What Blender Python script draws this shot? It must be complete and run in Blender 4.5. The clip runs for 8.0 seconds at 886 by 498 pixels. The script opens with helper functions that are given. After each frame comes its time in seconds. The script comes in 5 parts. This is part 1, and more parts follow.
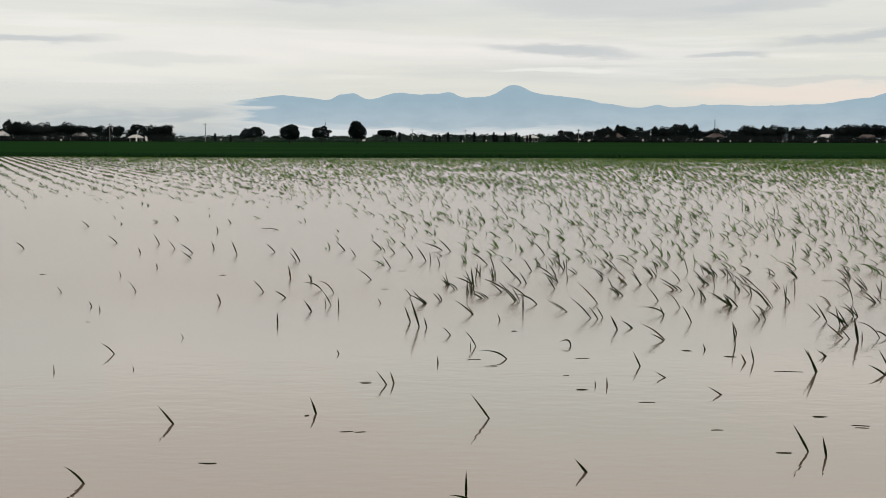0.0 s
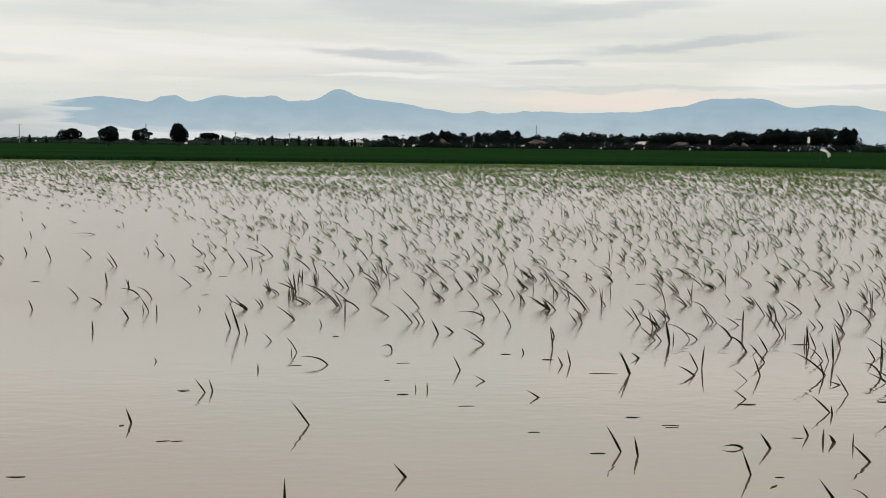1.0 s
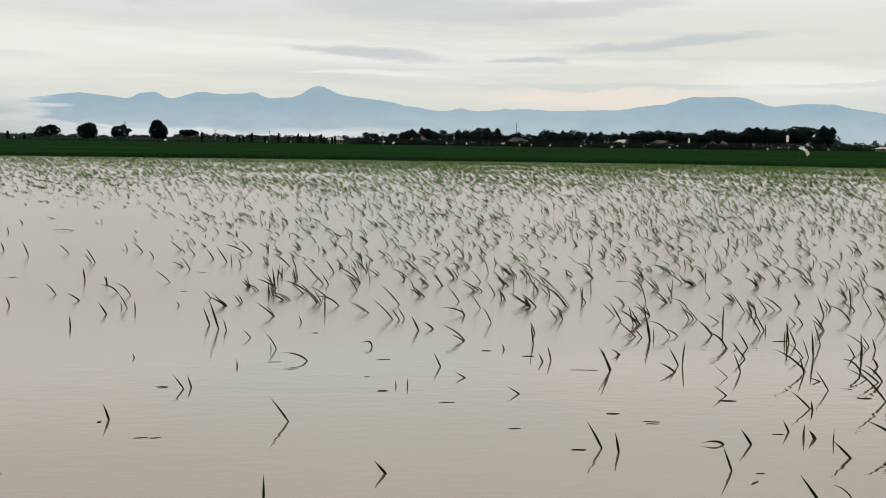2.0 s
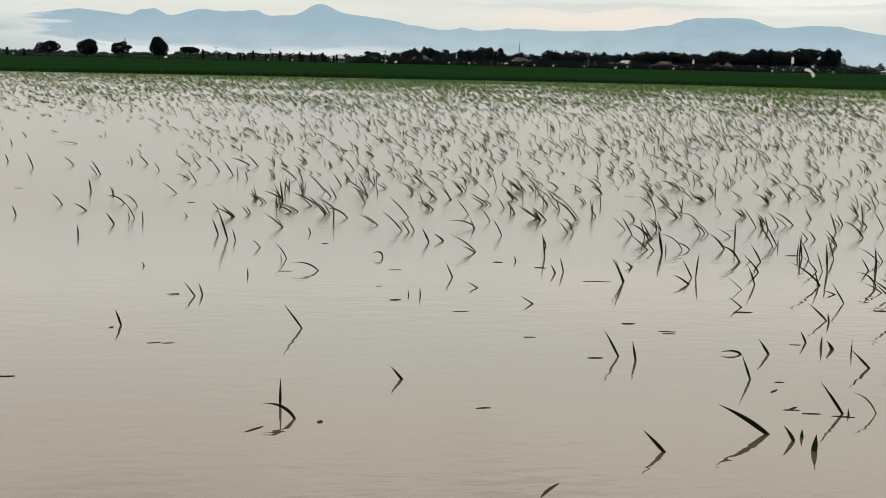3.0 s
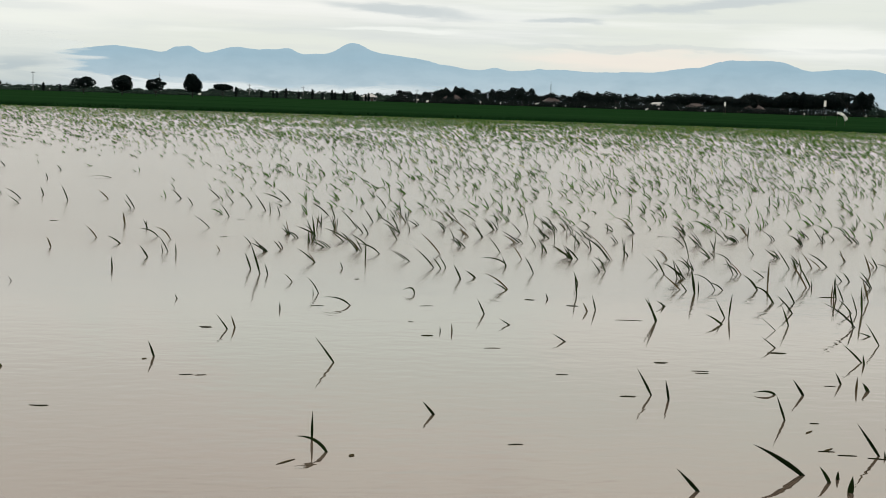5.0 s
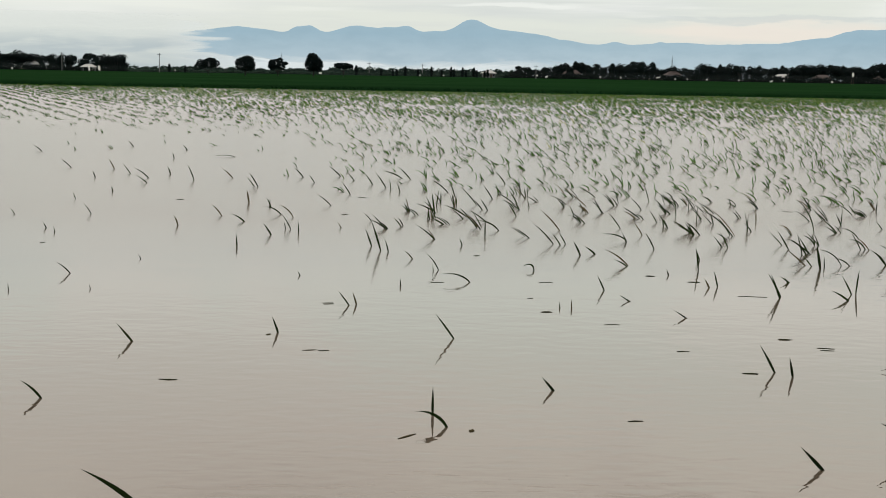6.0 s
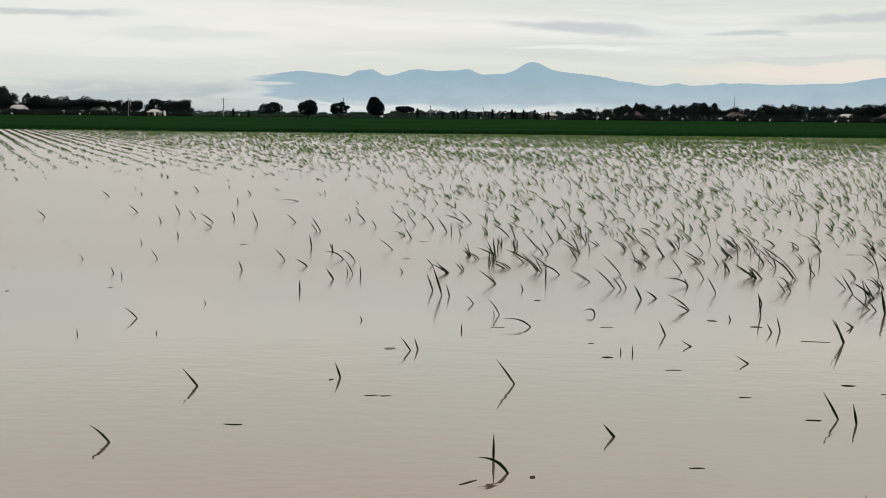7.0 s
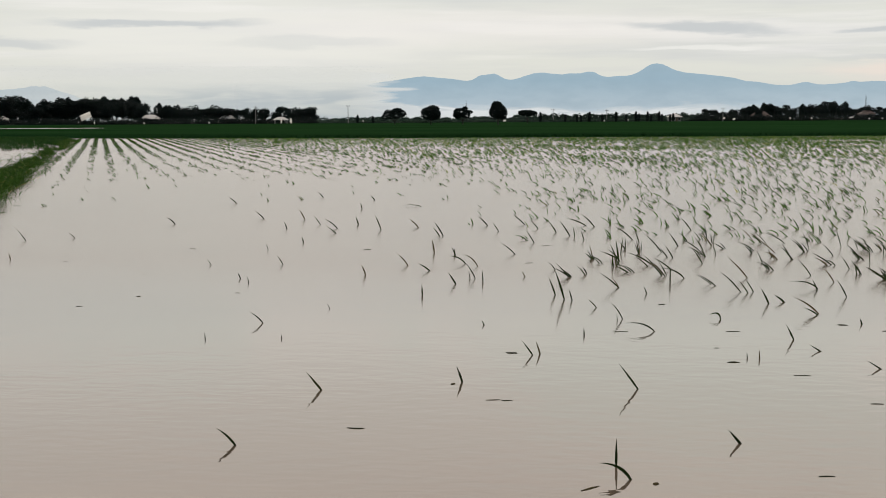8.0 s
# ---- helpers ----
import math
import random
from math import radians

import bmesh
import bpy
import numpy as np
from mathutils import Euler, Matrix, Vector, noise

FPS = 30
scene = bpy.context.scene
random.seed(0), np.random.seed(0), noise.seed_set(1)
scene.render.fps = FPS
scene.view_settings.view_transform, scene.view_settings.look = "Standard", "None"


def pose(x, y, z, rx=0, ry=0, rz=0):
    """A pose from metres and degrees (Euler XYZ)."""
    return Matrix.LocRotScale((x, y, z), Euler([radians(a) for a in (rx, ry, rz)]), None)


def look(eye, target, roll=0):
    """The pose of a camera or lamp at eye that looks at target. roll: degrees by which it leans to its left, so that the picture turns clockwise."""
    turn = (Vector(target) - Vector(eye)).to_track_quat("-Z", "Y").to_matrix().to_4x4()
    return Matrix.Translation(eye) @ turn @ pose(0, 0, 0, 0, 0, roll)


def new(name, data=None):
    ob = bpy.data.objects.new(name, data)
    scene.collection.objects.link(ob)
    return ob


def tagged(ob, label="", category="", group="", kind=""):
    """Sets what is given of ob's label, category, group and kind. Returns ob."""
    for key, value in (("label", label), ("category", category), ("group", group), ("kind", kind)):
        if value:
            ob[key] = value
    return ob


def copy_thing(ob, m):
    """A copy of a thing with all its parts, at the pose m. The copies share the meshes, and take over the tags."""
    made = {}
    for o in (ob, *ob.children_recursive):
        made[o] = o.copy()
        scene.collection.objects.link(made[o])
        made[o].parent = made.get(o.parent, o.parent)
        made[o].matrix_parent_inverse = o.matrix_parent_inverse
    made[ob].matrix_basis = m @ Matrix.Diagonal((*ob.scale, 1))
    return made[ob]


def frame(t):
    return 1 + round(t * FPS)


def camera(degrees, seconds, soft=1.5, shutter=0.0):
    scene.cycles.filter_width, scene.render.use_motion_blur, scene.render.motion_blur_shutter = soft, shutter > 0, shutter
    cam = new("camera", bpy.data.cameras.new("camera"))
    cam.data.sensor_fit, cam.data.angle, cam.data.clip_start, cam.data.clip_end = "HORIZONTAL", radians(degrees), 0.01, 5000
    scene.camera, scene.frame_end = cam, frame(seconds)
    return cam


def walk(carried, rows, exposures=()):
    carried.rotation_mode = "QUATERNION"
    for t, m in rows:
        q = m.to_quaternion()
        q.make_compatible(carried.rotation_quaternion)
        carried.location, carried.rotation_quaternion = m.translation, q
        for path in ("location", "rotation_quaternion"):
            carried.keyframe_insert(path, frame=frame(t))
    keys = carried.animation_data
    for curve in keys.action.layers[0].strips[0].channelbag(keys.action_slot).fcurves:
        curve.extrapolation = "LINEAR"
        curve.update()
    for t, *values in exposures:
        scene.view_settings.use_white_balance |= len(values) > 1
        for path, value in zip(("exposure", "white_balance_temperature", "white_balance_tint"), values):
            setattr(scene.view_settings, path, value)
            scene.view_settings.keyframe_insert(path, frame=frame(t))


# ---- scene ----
# ================= camera =================
cam = camera(37.11, 8.0, soft=0.9)


def refit_turn(bearing):
    """Degrees to the left of +y for a bearing read off the camera's view with a slightly too narrow lens."""
    return 1.0173 * bearing - 0.229


def view(x, y, z, yaw, pitch, roll):
    """A camera pose from its place, its turn to the left of +y, its tilt up and its lean."""
    a, b = radians(yaw), radians(pitch)
    return look((x, y, z), (x - math.sin(a) * math.cos(b), y + math.cos(a) * math.cos(b), z + math.sin(b)), roll)


walk(cam, [
    (0.0, view(0.102, -0.086, 1.697, 0.32, -4.75, 0.12)),
    (0.1, view(0.103, -0.094, 1.700, -0.00, -4.45, 0.17)),
    (0.2, view(0.105, -0.103, 1.703, -0.59, -3.71, 0.22)),
    (0.3, view(0.107, -0.112, 1.706, -1.16, -3.71, 0.27)),
    (0.4, view(0.108, -0.120, 1.709, -2.32, -3.70, 0.32)),
    (0.5, view(0.110, -0.129, 1.712, -3.76, -3.50, 0.37)),
    (0.6, view(0.114, -0.120, 1.711, -5.42, -3.80, 0.43)),
    (0.7, view(0.119, -0.112, 1.709, -6.18, -4.42, 0.49)),
    (0.8, view(0.123, -0.103, 1.708, -6.40, -4.53, 0.55)),
    (0.9, view(0.127, -0.095, 1.706, -6.85, -4.61, 0.61)),
    (1.0, view(0.132, -0.086, 1.705, -7.29, -4.51, 0.67)),
    (1.1, view(0.137, -0.075, 1.711, -7.45, -4.60, 0.53)),
    (1.2, view(0.142, -0.063, 1.718, -7.80, -3.43, 0.40)),
    (2.3, view(0.120, -0.033, 1.678, -8.46, -4.85, 1.14)),
    (2.4, view(0.111, -0.019, 1.676, -9.61, -4.59, 1.25)),
    (2.5, view(0.102, -0.005, 1.673, -10.30, -3.18, 1.37)),
    (2.6, view(0.095, 0.007, 1.658, -11.06, -2.52, 1.35)),
    (2.7, view(0.087, 0.020, 1.642, -10.54, -3.81, 1.33)),
    (2.8, view(0.079, 0.032, 1.627, -9.42, -5.05, 1.32)),
    (2.9, view(0.071, 0.045, 1.611, -8.79, -6.79, 1.30)),
    (3.0, view(0.063, 0.058, 1.596, -8.18, -8.05, 1.28)),
    (3.1, view(0.061, 0.061, 1.592, -7.52, -8.79, 1.29)),
    (3.2, view(0.059, 0.065, 1.588, -7.49, -9.20, 1.30)),
    (3.3, view(0.056, 0.069, 1.583, -7.66, -9.19, 1.31)),
    (3.4, view(0.054, 0.073, 1.579, -7.89, -9.52, 1.32)),
    (3.5, view(0.052, 0.077, 1.575, -7.88, -9.76, 1.33)),
    (3.6, view(0.052, 0.075, 1.576, -7.57, -9.84, 1.39)),
    (3.7, view(0.053, 0.074, 1.577, -7.68, -9.49, 1.45)),
    (3.8, view(0.053, 0.073, 1.577, -8.09, -8.92, 1.51)),
    (3.9, view(0.053, 0.071, 1.578, -8.22, -8.52, 1.58)),
    (4.0, view(0.054, 0.070, 1.579, -8.64, -7.80, 1.64)),
    (4.1, view(0.050, 0.066, 1.579, -8.84, -7.80, 1.72)),
    (4.2, view(0.046, 0.062, 1.579, -9.18, -7.64, 1.80)),
    (5.3, view(0.038, 0.056, 1.573, -5.75, -6.27, 1.90)),
    (5.4, view(0.037, 0.055, 1.572, -5.51, -6.28, 1.91)),
    (5.5, view(0.037, 0.055, 1.572, -5.41, -6.50, 1.92)),
    (5.6, view(0.038, 0.051, 1.573, -5.05, -6.76, 1.74)),
    (5.7, view(0.039, 0.048, 1.575, -4.36, -7.49, 1.55)),
    (5.8, view(0.040, 0.045, 1.576, -3.65, -8.01, 1.36)),
    (5.9, view(0.041, 0.041, 1.578, -2.50, -7.96, 1.17)),
    (6.0, view(0.042, 0.038, 1.580, -1.65, -7.54, 0.98)),
    (6.1, view(0.041, 0.030, 1.584, -0.87, -7.01, 0.96)),
    (6.2, view(0.040, 0.022, 1.589, -0.19, -6.61, 0.93)),
    (6.3, view(0.040, 0.015, 1.593, -0.14, -6.32, 0.90)),
    (6.4, view(0.039, 0.007, 1.597, -0.16, -6.25, 0.88)),
    (6.5, view(0.039, -0.000, 1.602, -0.28, -6.11, 0.85)),
    (6.6, view(0.040, -0.006, 1.604, -0.39, -6.18, 0.79)),
    (6.7, view(0.041, -0.011, 1.606, -0.31, -6.34, 0.73)),
    (6.8, view(0.042, -0.017, 1.608, 0.40, -6.15, 0.67)),
    (6.9, view(0.043, -0.023, 1.610, 0.70, -5.94, 0.61)),
    (7.0, view(0.044, -0.028, 1.612, 1.05, -5.75, 0.55)),
    (7.1, view(0.046, -0.030, 1.613, 1.25, -5.69, 0.42)),
    (7.2, view(0.048, -0.031, 1.613, 2.44, -6.00, 0.30)),
    (7.3, view(0.050, -0.033, 1.614, 3.01, -6.00, 0.17)),
    (7.4, view(0.052, -0.034, 1.615, 4.05, -5.86, 0.04)),
    (7.5, view(0.054, -0.036, 1.616, 4.31, -5.82, -0.08)),
    (7.6, view(0.055, -0.031, 1.615, 4.68, -6.13, -0.13)),
    (7.7, view(0.056, -0.027, 1.614, 5.20, -6.24, -0.19)),
    (7.8, view(0.057, -0.022, 1.613, 5.69, -6.05, -0.24)),
    (7.9, view(0.058, -0.018, 1.612, 6.16, -5.51, -0.29)),
    (8.0, view(0.059, -0.013, 1.612, 6.44, -5.58, -0.34)),
], [(0.0, 0.0, 6500, 10), (1.2, 0.02, 6500, 9), (2.5, 0.03, 6450, 8.5), (3.0, 0.1, 6500, 7), (3.5, 0.28, 6450, 6.5), (4.2, 0.22, 6400, 6.5), (5.5, 0.08, 6350, 6), (7.0, 0.04, 6450, 7.5), (8.0, 0.0, 6500, 10)])

# ================= sky and light =================
SUN_TURN, SUN_HEIGHT = -8.0, 44.0  # degrees to the left of +y, degrees up

world = bpy.data.worlds.new("overcast_morning")
scene.world = world
world.use_nodes = True
wn, wl = world.node_tree.nodes, world.node_tree.links
wn.clear()


def wmath(op, a, b=None, c=None):
    n = wn.new("ShaderNodeMath")
    n.operation = op
    for i, v in enumerate((a, b, c)):
        if v is None:
            continue
        if isinstance(v, (int, float)):
            n.inputs[i].default_value = v
        else:
            wl.new(v, n.inputs[i])
    return n.outputs[0]


def wramp(value, lo, hi):
    n = wn.new("ShaderNodeMapRange")
    n.interpolation_type = "SMOOTHERSTEP"
    wl.new(value, n.inputs[0])
    n.inputs[1].default_value, n.inputs[2].default_value = lo, hi
    return n.outputs[0]


def wmix(fac, a, b):
    n = wn.new("ShaderNodeMix")
    n.data_type = "RGBA"
    if isinstance(fac, (int, float)):
        n.inputs[0].default_value = fac
    else:
        wl.new(fac, n.inputs[0])
    for slot, v in ((6, a), (7, b)):
        if isinstance(v, tuple):
            n.inputs[slot].default_value = (*v, 1)
        else:
            wl.new(v, n.inputs[slot])
    return n.outputs[2]


coord = wn.new("ShaderNodeTexCoord")
split = wn.new("ShaderNodeSeparateXYZ")
wl.new(coord.outputs["Generated"], split.inputs[0])
turn_deg = wmath("MULTIPLY", wmath("ARCTAN2", wmath("MULTIPLY", split.outputs[0], -1.0), split.outputs[1]), 57.2958)
high_deg = wmath("MULTIPLY", wmath("ARCSINE", split.outputs[2]), 57.2958)


def wnoise(su, sv, detail, seed, rough=0.55):
    join = wn.new("ShaderNodeCombineXYZ")
    wl.new(wmath("MULTIPLY", turn_deg, su), join.inputs[0])
    wl.new(wmath("MULTIPLY", high_deg, sv), join.inputs[1])
    join.inputs[2].default_value = seed
    n = wn.new("ShaderNodeTexNoise")
    n.inputs["Scale"].default_value, n.inputs["Detail"].default_value, n.inputs["Roughness"].default_value = 1.0, detail, rough
    wl.new(join.outputs[0], n.inputs["Vector"])
    return n.outputs[0]


wobble_u = wmath("MULTIPLY_ADD", wnoise(0.35, 1.1, 4, 3.1), 2.4, -1.2)
wobble_v = wmath("MULTIPLY_ADD", wnoise(0.28, 1.6, 5, 7.7), 0.9, -0.45)
u = wmath("ADD", turn_deg, wobble_u)
v = wmath("ADD", high_deg, wobble_v)


def streak(at, up, half_w, half_h, slope=0.0, soft=1.0):
    """How deep a direction lies in a lens-shaped cloud, 0 to 1."""
    du = wmath("SUBTRACT", u, refit_turn(at))
    dv = wmath("SUBTRACT", wmath("MULTIPLY_ADD", du, -slope, v), up)
    d = wmath("SQRT", wmath("ADD", wmath("POWER", wmath("ABSOLUTE", wmath("DIVIDE", du, half_w)), 2.0),
                            wmath("POWER", wmath("ABSOLUTE", wmath("DIVIDE", dv, half_h)), 2.0)))
    return wramp(d, 1.0 + 0.35 * soft, 1.0 - 0.65 * soft)


# overcast deck: bright cream band over the horizon, greyer and dimmer overhead
deck = wmix(wramp(high_deg, -0.5, 2.6), (0.575, 0.605, 0.575), (0.755, 0.76, 0.70))
deck = wmix(wramp(high_deg, 3.5, 9.0), deck, (0.69, 0.70, 0.68))
# long soft bands
deck = wmix(wmath("MULTIPLY", wramp(wnoise(0.045, 0.55, 5, 1.3), 0.46, 0.66), 0.34), deck, (0.60, 0.62, 0.65))
deck = wmix(wmath("MULTIPLY", wramp(wnoise(0.05, 0.9, 5, 5.9), 0.50, 0.70), 0.5), deck, (0.95, 0.925, 0.89))
deck = wmix(wmath("MULTIPLY", wramp(wnoise(0.22, 2.6, 6, 9.2), 0.40, 0.75), 0.2), deck, (0.60, 0.61, 0.63))
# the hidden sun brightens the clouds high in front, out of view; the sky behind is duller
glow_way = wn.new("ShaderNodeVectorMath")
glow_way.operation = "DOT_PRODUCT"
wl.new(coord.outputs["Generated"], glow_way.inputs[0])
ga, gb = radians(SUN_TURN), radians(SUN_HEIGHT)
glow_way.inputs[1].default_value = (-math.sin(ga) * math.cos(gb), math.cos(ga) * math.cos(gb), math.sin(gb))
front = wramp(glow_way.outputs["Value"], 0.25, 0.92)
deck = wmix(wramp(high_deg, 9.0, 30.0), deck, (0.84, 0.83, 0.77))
# unseen sky brightened further, so that the near water reflects more light
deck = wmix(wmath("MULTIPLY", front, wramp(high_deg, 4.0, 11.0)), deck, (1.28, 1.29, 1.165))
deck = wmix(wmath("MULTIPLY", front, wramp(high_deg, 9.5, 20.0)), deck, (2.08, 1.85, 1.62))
# unseen pink patches added to tint what the water reflects
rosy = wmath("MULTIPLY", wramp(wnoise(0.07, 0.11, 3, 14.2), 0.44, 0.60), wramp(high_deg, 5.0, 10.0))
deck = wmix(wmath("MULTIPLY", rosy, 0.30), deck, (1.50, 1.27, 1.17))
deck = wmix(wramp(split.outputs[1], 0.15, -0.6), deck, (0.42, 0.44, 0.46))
# peach gap low over the right-hand mountains, bright shreds over the peak
deck = wmix(wmath("MULTIPLY", streak(-14.5, 1.95, 6.0, 0.5), 0.55), deck, (0.93, 0.78, 0.69))
deck = wmix(wmath("MULTIPLY", streak(-4.2, 2.95, 3.2, 0.16), 0.6), deck, (0.92, 0.91, 0.87))
deck = wmix(wmath("MULTIPLY", streak(15.0, 3.6, 11.0, 1.7), 0.50), deck, (0.93, 0.91, 0.86))
deck = wmix(wmath("MULTIPLY", streak(4.0, 3.9, 11.0, 0.95), 0.38), deck, (0.93, 0.88, 0.845))
deck = wmix(wmath("MULTIPLY", streak(-22.6, 2.75, 4.6, 0.75), 0.55), deck, (0.95, 0.925, 0.89))
# grey lens clouds
for at, up, half_w, half_h, slope, dark in (
        (-4.4, 3.82, 3.7, 0.26, 0.05, 0.85), (-11.2, 3.58, 1.7, 0.15, 0.03, 0.8), (-17.0, 4.3, 4.6, 0.26, -0.10, 0.85),
        (18.6, 4.12, 4.6, 0.22, 0.0, 0.8), (24.5, 3.3, 2.6, 0.26, 0.0, 0.6), (-14.0, 5.75, 4.2, 0.34, -0.07, 0.6),
        (-7.5, 5.7, 6.5, 0.75, 0.03, 0.6), (-3.5, 6.5, 5.0, 0.5, 0.05, 0.6), (8.0, 6.2, 6.5, 0.4, 0.05, 0.6), (-19.5, 7.1, 6.0, 0.7, 0.0, 0.6), (12.0, 3.3, 4.0, 0.3, 0.0, 0.3),
        (-15.0, 2.45, 7.0, 0.10, 0.0, 0.4), (-25.0, 2.6, 4.0, 0.14, 0.0, 0.35)):
    deck = wmix(wmath("MULTIPLY", streak(at, up, half_w, half_h, slope), dark), deck, (0.56, 0.59, 0.605))

sky = wn.new("ShaderNodeTexSky")
sky.sky_type, sky.sun_disc = "NISHITA", False
sky.sun_elevation, sky.sun_rotation = radians(SUN_HEIGHT), radians(-SUN_TURN)
clear, cloudy = wn.new("ShaderNodeBackground"), wn.new("ShaderNodeBackground")
wl.new(sky.outputs[0], clear.inputs[0])
clear.inputs[1].default_value = 0.05
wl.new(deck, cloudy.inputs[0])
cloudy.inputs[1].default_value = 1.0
both = wn.new("ShaderNodeMixShader")
both.inputs[0].default_value = 0.95
wl.new(clear.outputs[0], both.inputs[1])
wl.new(cloudy.outputs[0], both.inputs[2])
wl.new(both.outputs[0], wn.new("ShaderNodeOutputWorld").inputs[0])

sun = new("sun", bpy.data.lights.new("sun", "SUN"))
sun.data.energy, sun.data.angle, sun.data.color = 0.5, radians(25), (1.0, 0.93, 0.84)
a, b = radians(SUN_TURN), radians(SUN_HEIGHT)
sun.matrix_world = look((-math.sin(a) * math.cos(b) * 100, math.cos(a) * math.cos(b) * 100, math.sin(b) * 100), (0, 0, 0))


# ================= materials =================
class Paint:
    """A small builder of node materials."""

    def __init__(self, name, rough=0.8, ior=1.45):
        self.m = bpy.data.materials.new(name)
        self.m.use_nodes = True
        self.n, self.l = self.m.node_tree.nodes, self.m.node_tree.links
        self.bsdf = self.n["Principled BSDF"]
        self.bsdf.inputs["Roughness"].default_value = rough
        self.bsdf.inputs["IOR"].default_value = ior

    def node(self, kind, **values):
        n = self.n.new(kind)
        for key, val in values.items():
            n.inputs[key].default_value = val
        return n

    def put(self, value, slot):
        if isinstance(value, (int, float)):
            slot.default_value = value
        elif isinstance(value, tuple):
            slot.default_value = (*value, 1) if len(value) == 3 else value
        else:
            self.l.new(value, slot)

    def noise(self, scale, detail=4.0, stretch=(1, 1, 1), rough=0.55, distort=0.0):
        c, m = self.node("ShaderNodeTexCoord"), self.node("ShaderNodeMapping")
        m.inputs["Scale"].default_value = stretch
        self.l.new(c.outputs["Object"], m.inputs["Vector"])
        t = self.node("ShaderNodeTexNoise", Scale=scale, Detail=detail, Roughness=rough, Distortion=distort)
        self.l.new(m.outputs[0], t.inputs["Vector"])
        return t.outputs[0]

    def ramp(self, value, lo, hi, out_lo=0.0, out_hi=1.0, smooth=False):
        r = self.node("ShaderNodeMapRange")
        if smooth:
            r.interpolation_type = "SMOOTHSTEP"
        self.l.new(value, r.inputs[0])
        for i, x in enumerate((lo, hi, out_lo, out_hi)):
            r.inputs[i + 1].default_value = x
        return r.outputs[0]

    def mix(self, fac, a, b):
        n = self.node("ShaderNodeMix")
        n.data_type = "RGBA"
        self.put(fac, n.inputs[0])
        self.put(a, n.inputs[6])
        self.put(b, n.inputs[7])
        return n.outputs[2]

    def math(self, op, a, b=0.0, c=0.0):
        n = self.node("ShaderNodeMath")
        n.operation = op
        self.put(a, n.inputs[0])
        self.put(b, n.inputs[1])
        self.put(c, n.inputs[2])
        return n.outputs[0]

    def bump(self, height, strength, distance):
        b = self.node("ShaderNodeBump", Strength=strength, Distance=distance)
        self.l.new(height, b.inputs["Height"])
        self.l.new(b.outputs[0], self.bsdf.inputs["Normal"])
        return b

    def color(self, value):
        self.put(value, self.bsdf.inputs["Base Color"])
        return self


def leafy(name, dark, light, dry, dry_share, rough=0.5, through_share=0.3):
    """Blades that differ one from another, with a little light coming through."""
    p = Paint(name, rough)
    rnd = p.node("ShaderNodeNewGeometry").outputs["Random Per Island"]
    own = p.node("ShaderNodeObjectInfo").outputs["Random"]
    p.bsdf.inputs["Specular IOR Level"].default_value = 0.05
    mixd = p.math("FRACT", p.math("ADD", rnd, own))
    c = p.mix(mixd, dark, light)
    c = p.mix(p.math("MULTIPLY", p.ramp(mixd, 1.0 - dry_share, 1.0 - dry_share + 0.02), 0.85), c, dry)
    c = p.mix(p.math("MULTIPLY", p.ramp(p.noise(60.0, 3.0), 0.45, 0.7), 0.3), c, dark)
    p.color(c)
    glow = p.node("ShaderNodeBsdfTranslucent")
    p.l.new(c, glow.inputs[0])
    mixer = p.node("ShaderNodeMixShader")
    mixer.inputs[0].default_value = through_share
    out = p.n["Material Output"]
    p.l.new(p.bsdf.outputs[0], mixer.inputs[1])
    p.l.new(glow.outputs[0], mixer.inputs[2])
    p.l.new(mixer.outputs[0], out.inputs[0])
    return p.m


def plain(name, col, other, scale, rough=0.7, bump=0.2, metal=0.0):
    """A painted or raw surface with stains at two scales and a fine relief."""
    p = Paint(name, rough)
    c = p.mix(p.ramp(p.noise(scale, 5.0), 0.35, 0.7), col, other)
    c = p.mix(p.math("MULTIPLY", p.ramp(p.noise(scale * 9, 3.0), 0.5, 0.8), 0.35), c, tuple(0.6 * x for x in other))
    p.color(c)
    p.bsdf.inputs["Metallic"].default_value = metal
    if rough >= 1.0:
        p.bsdf.inputs["Specular IOR Level"].default_value = 0.0
    p.bump(p.noise(scale * 20, 4.0), bump, 0.02)
    return p.m


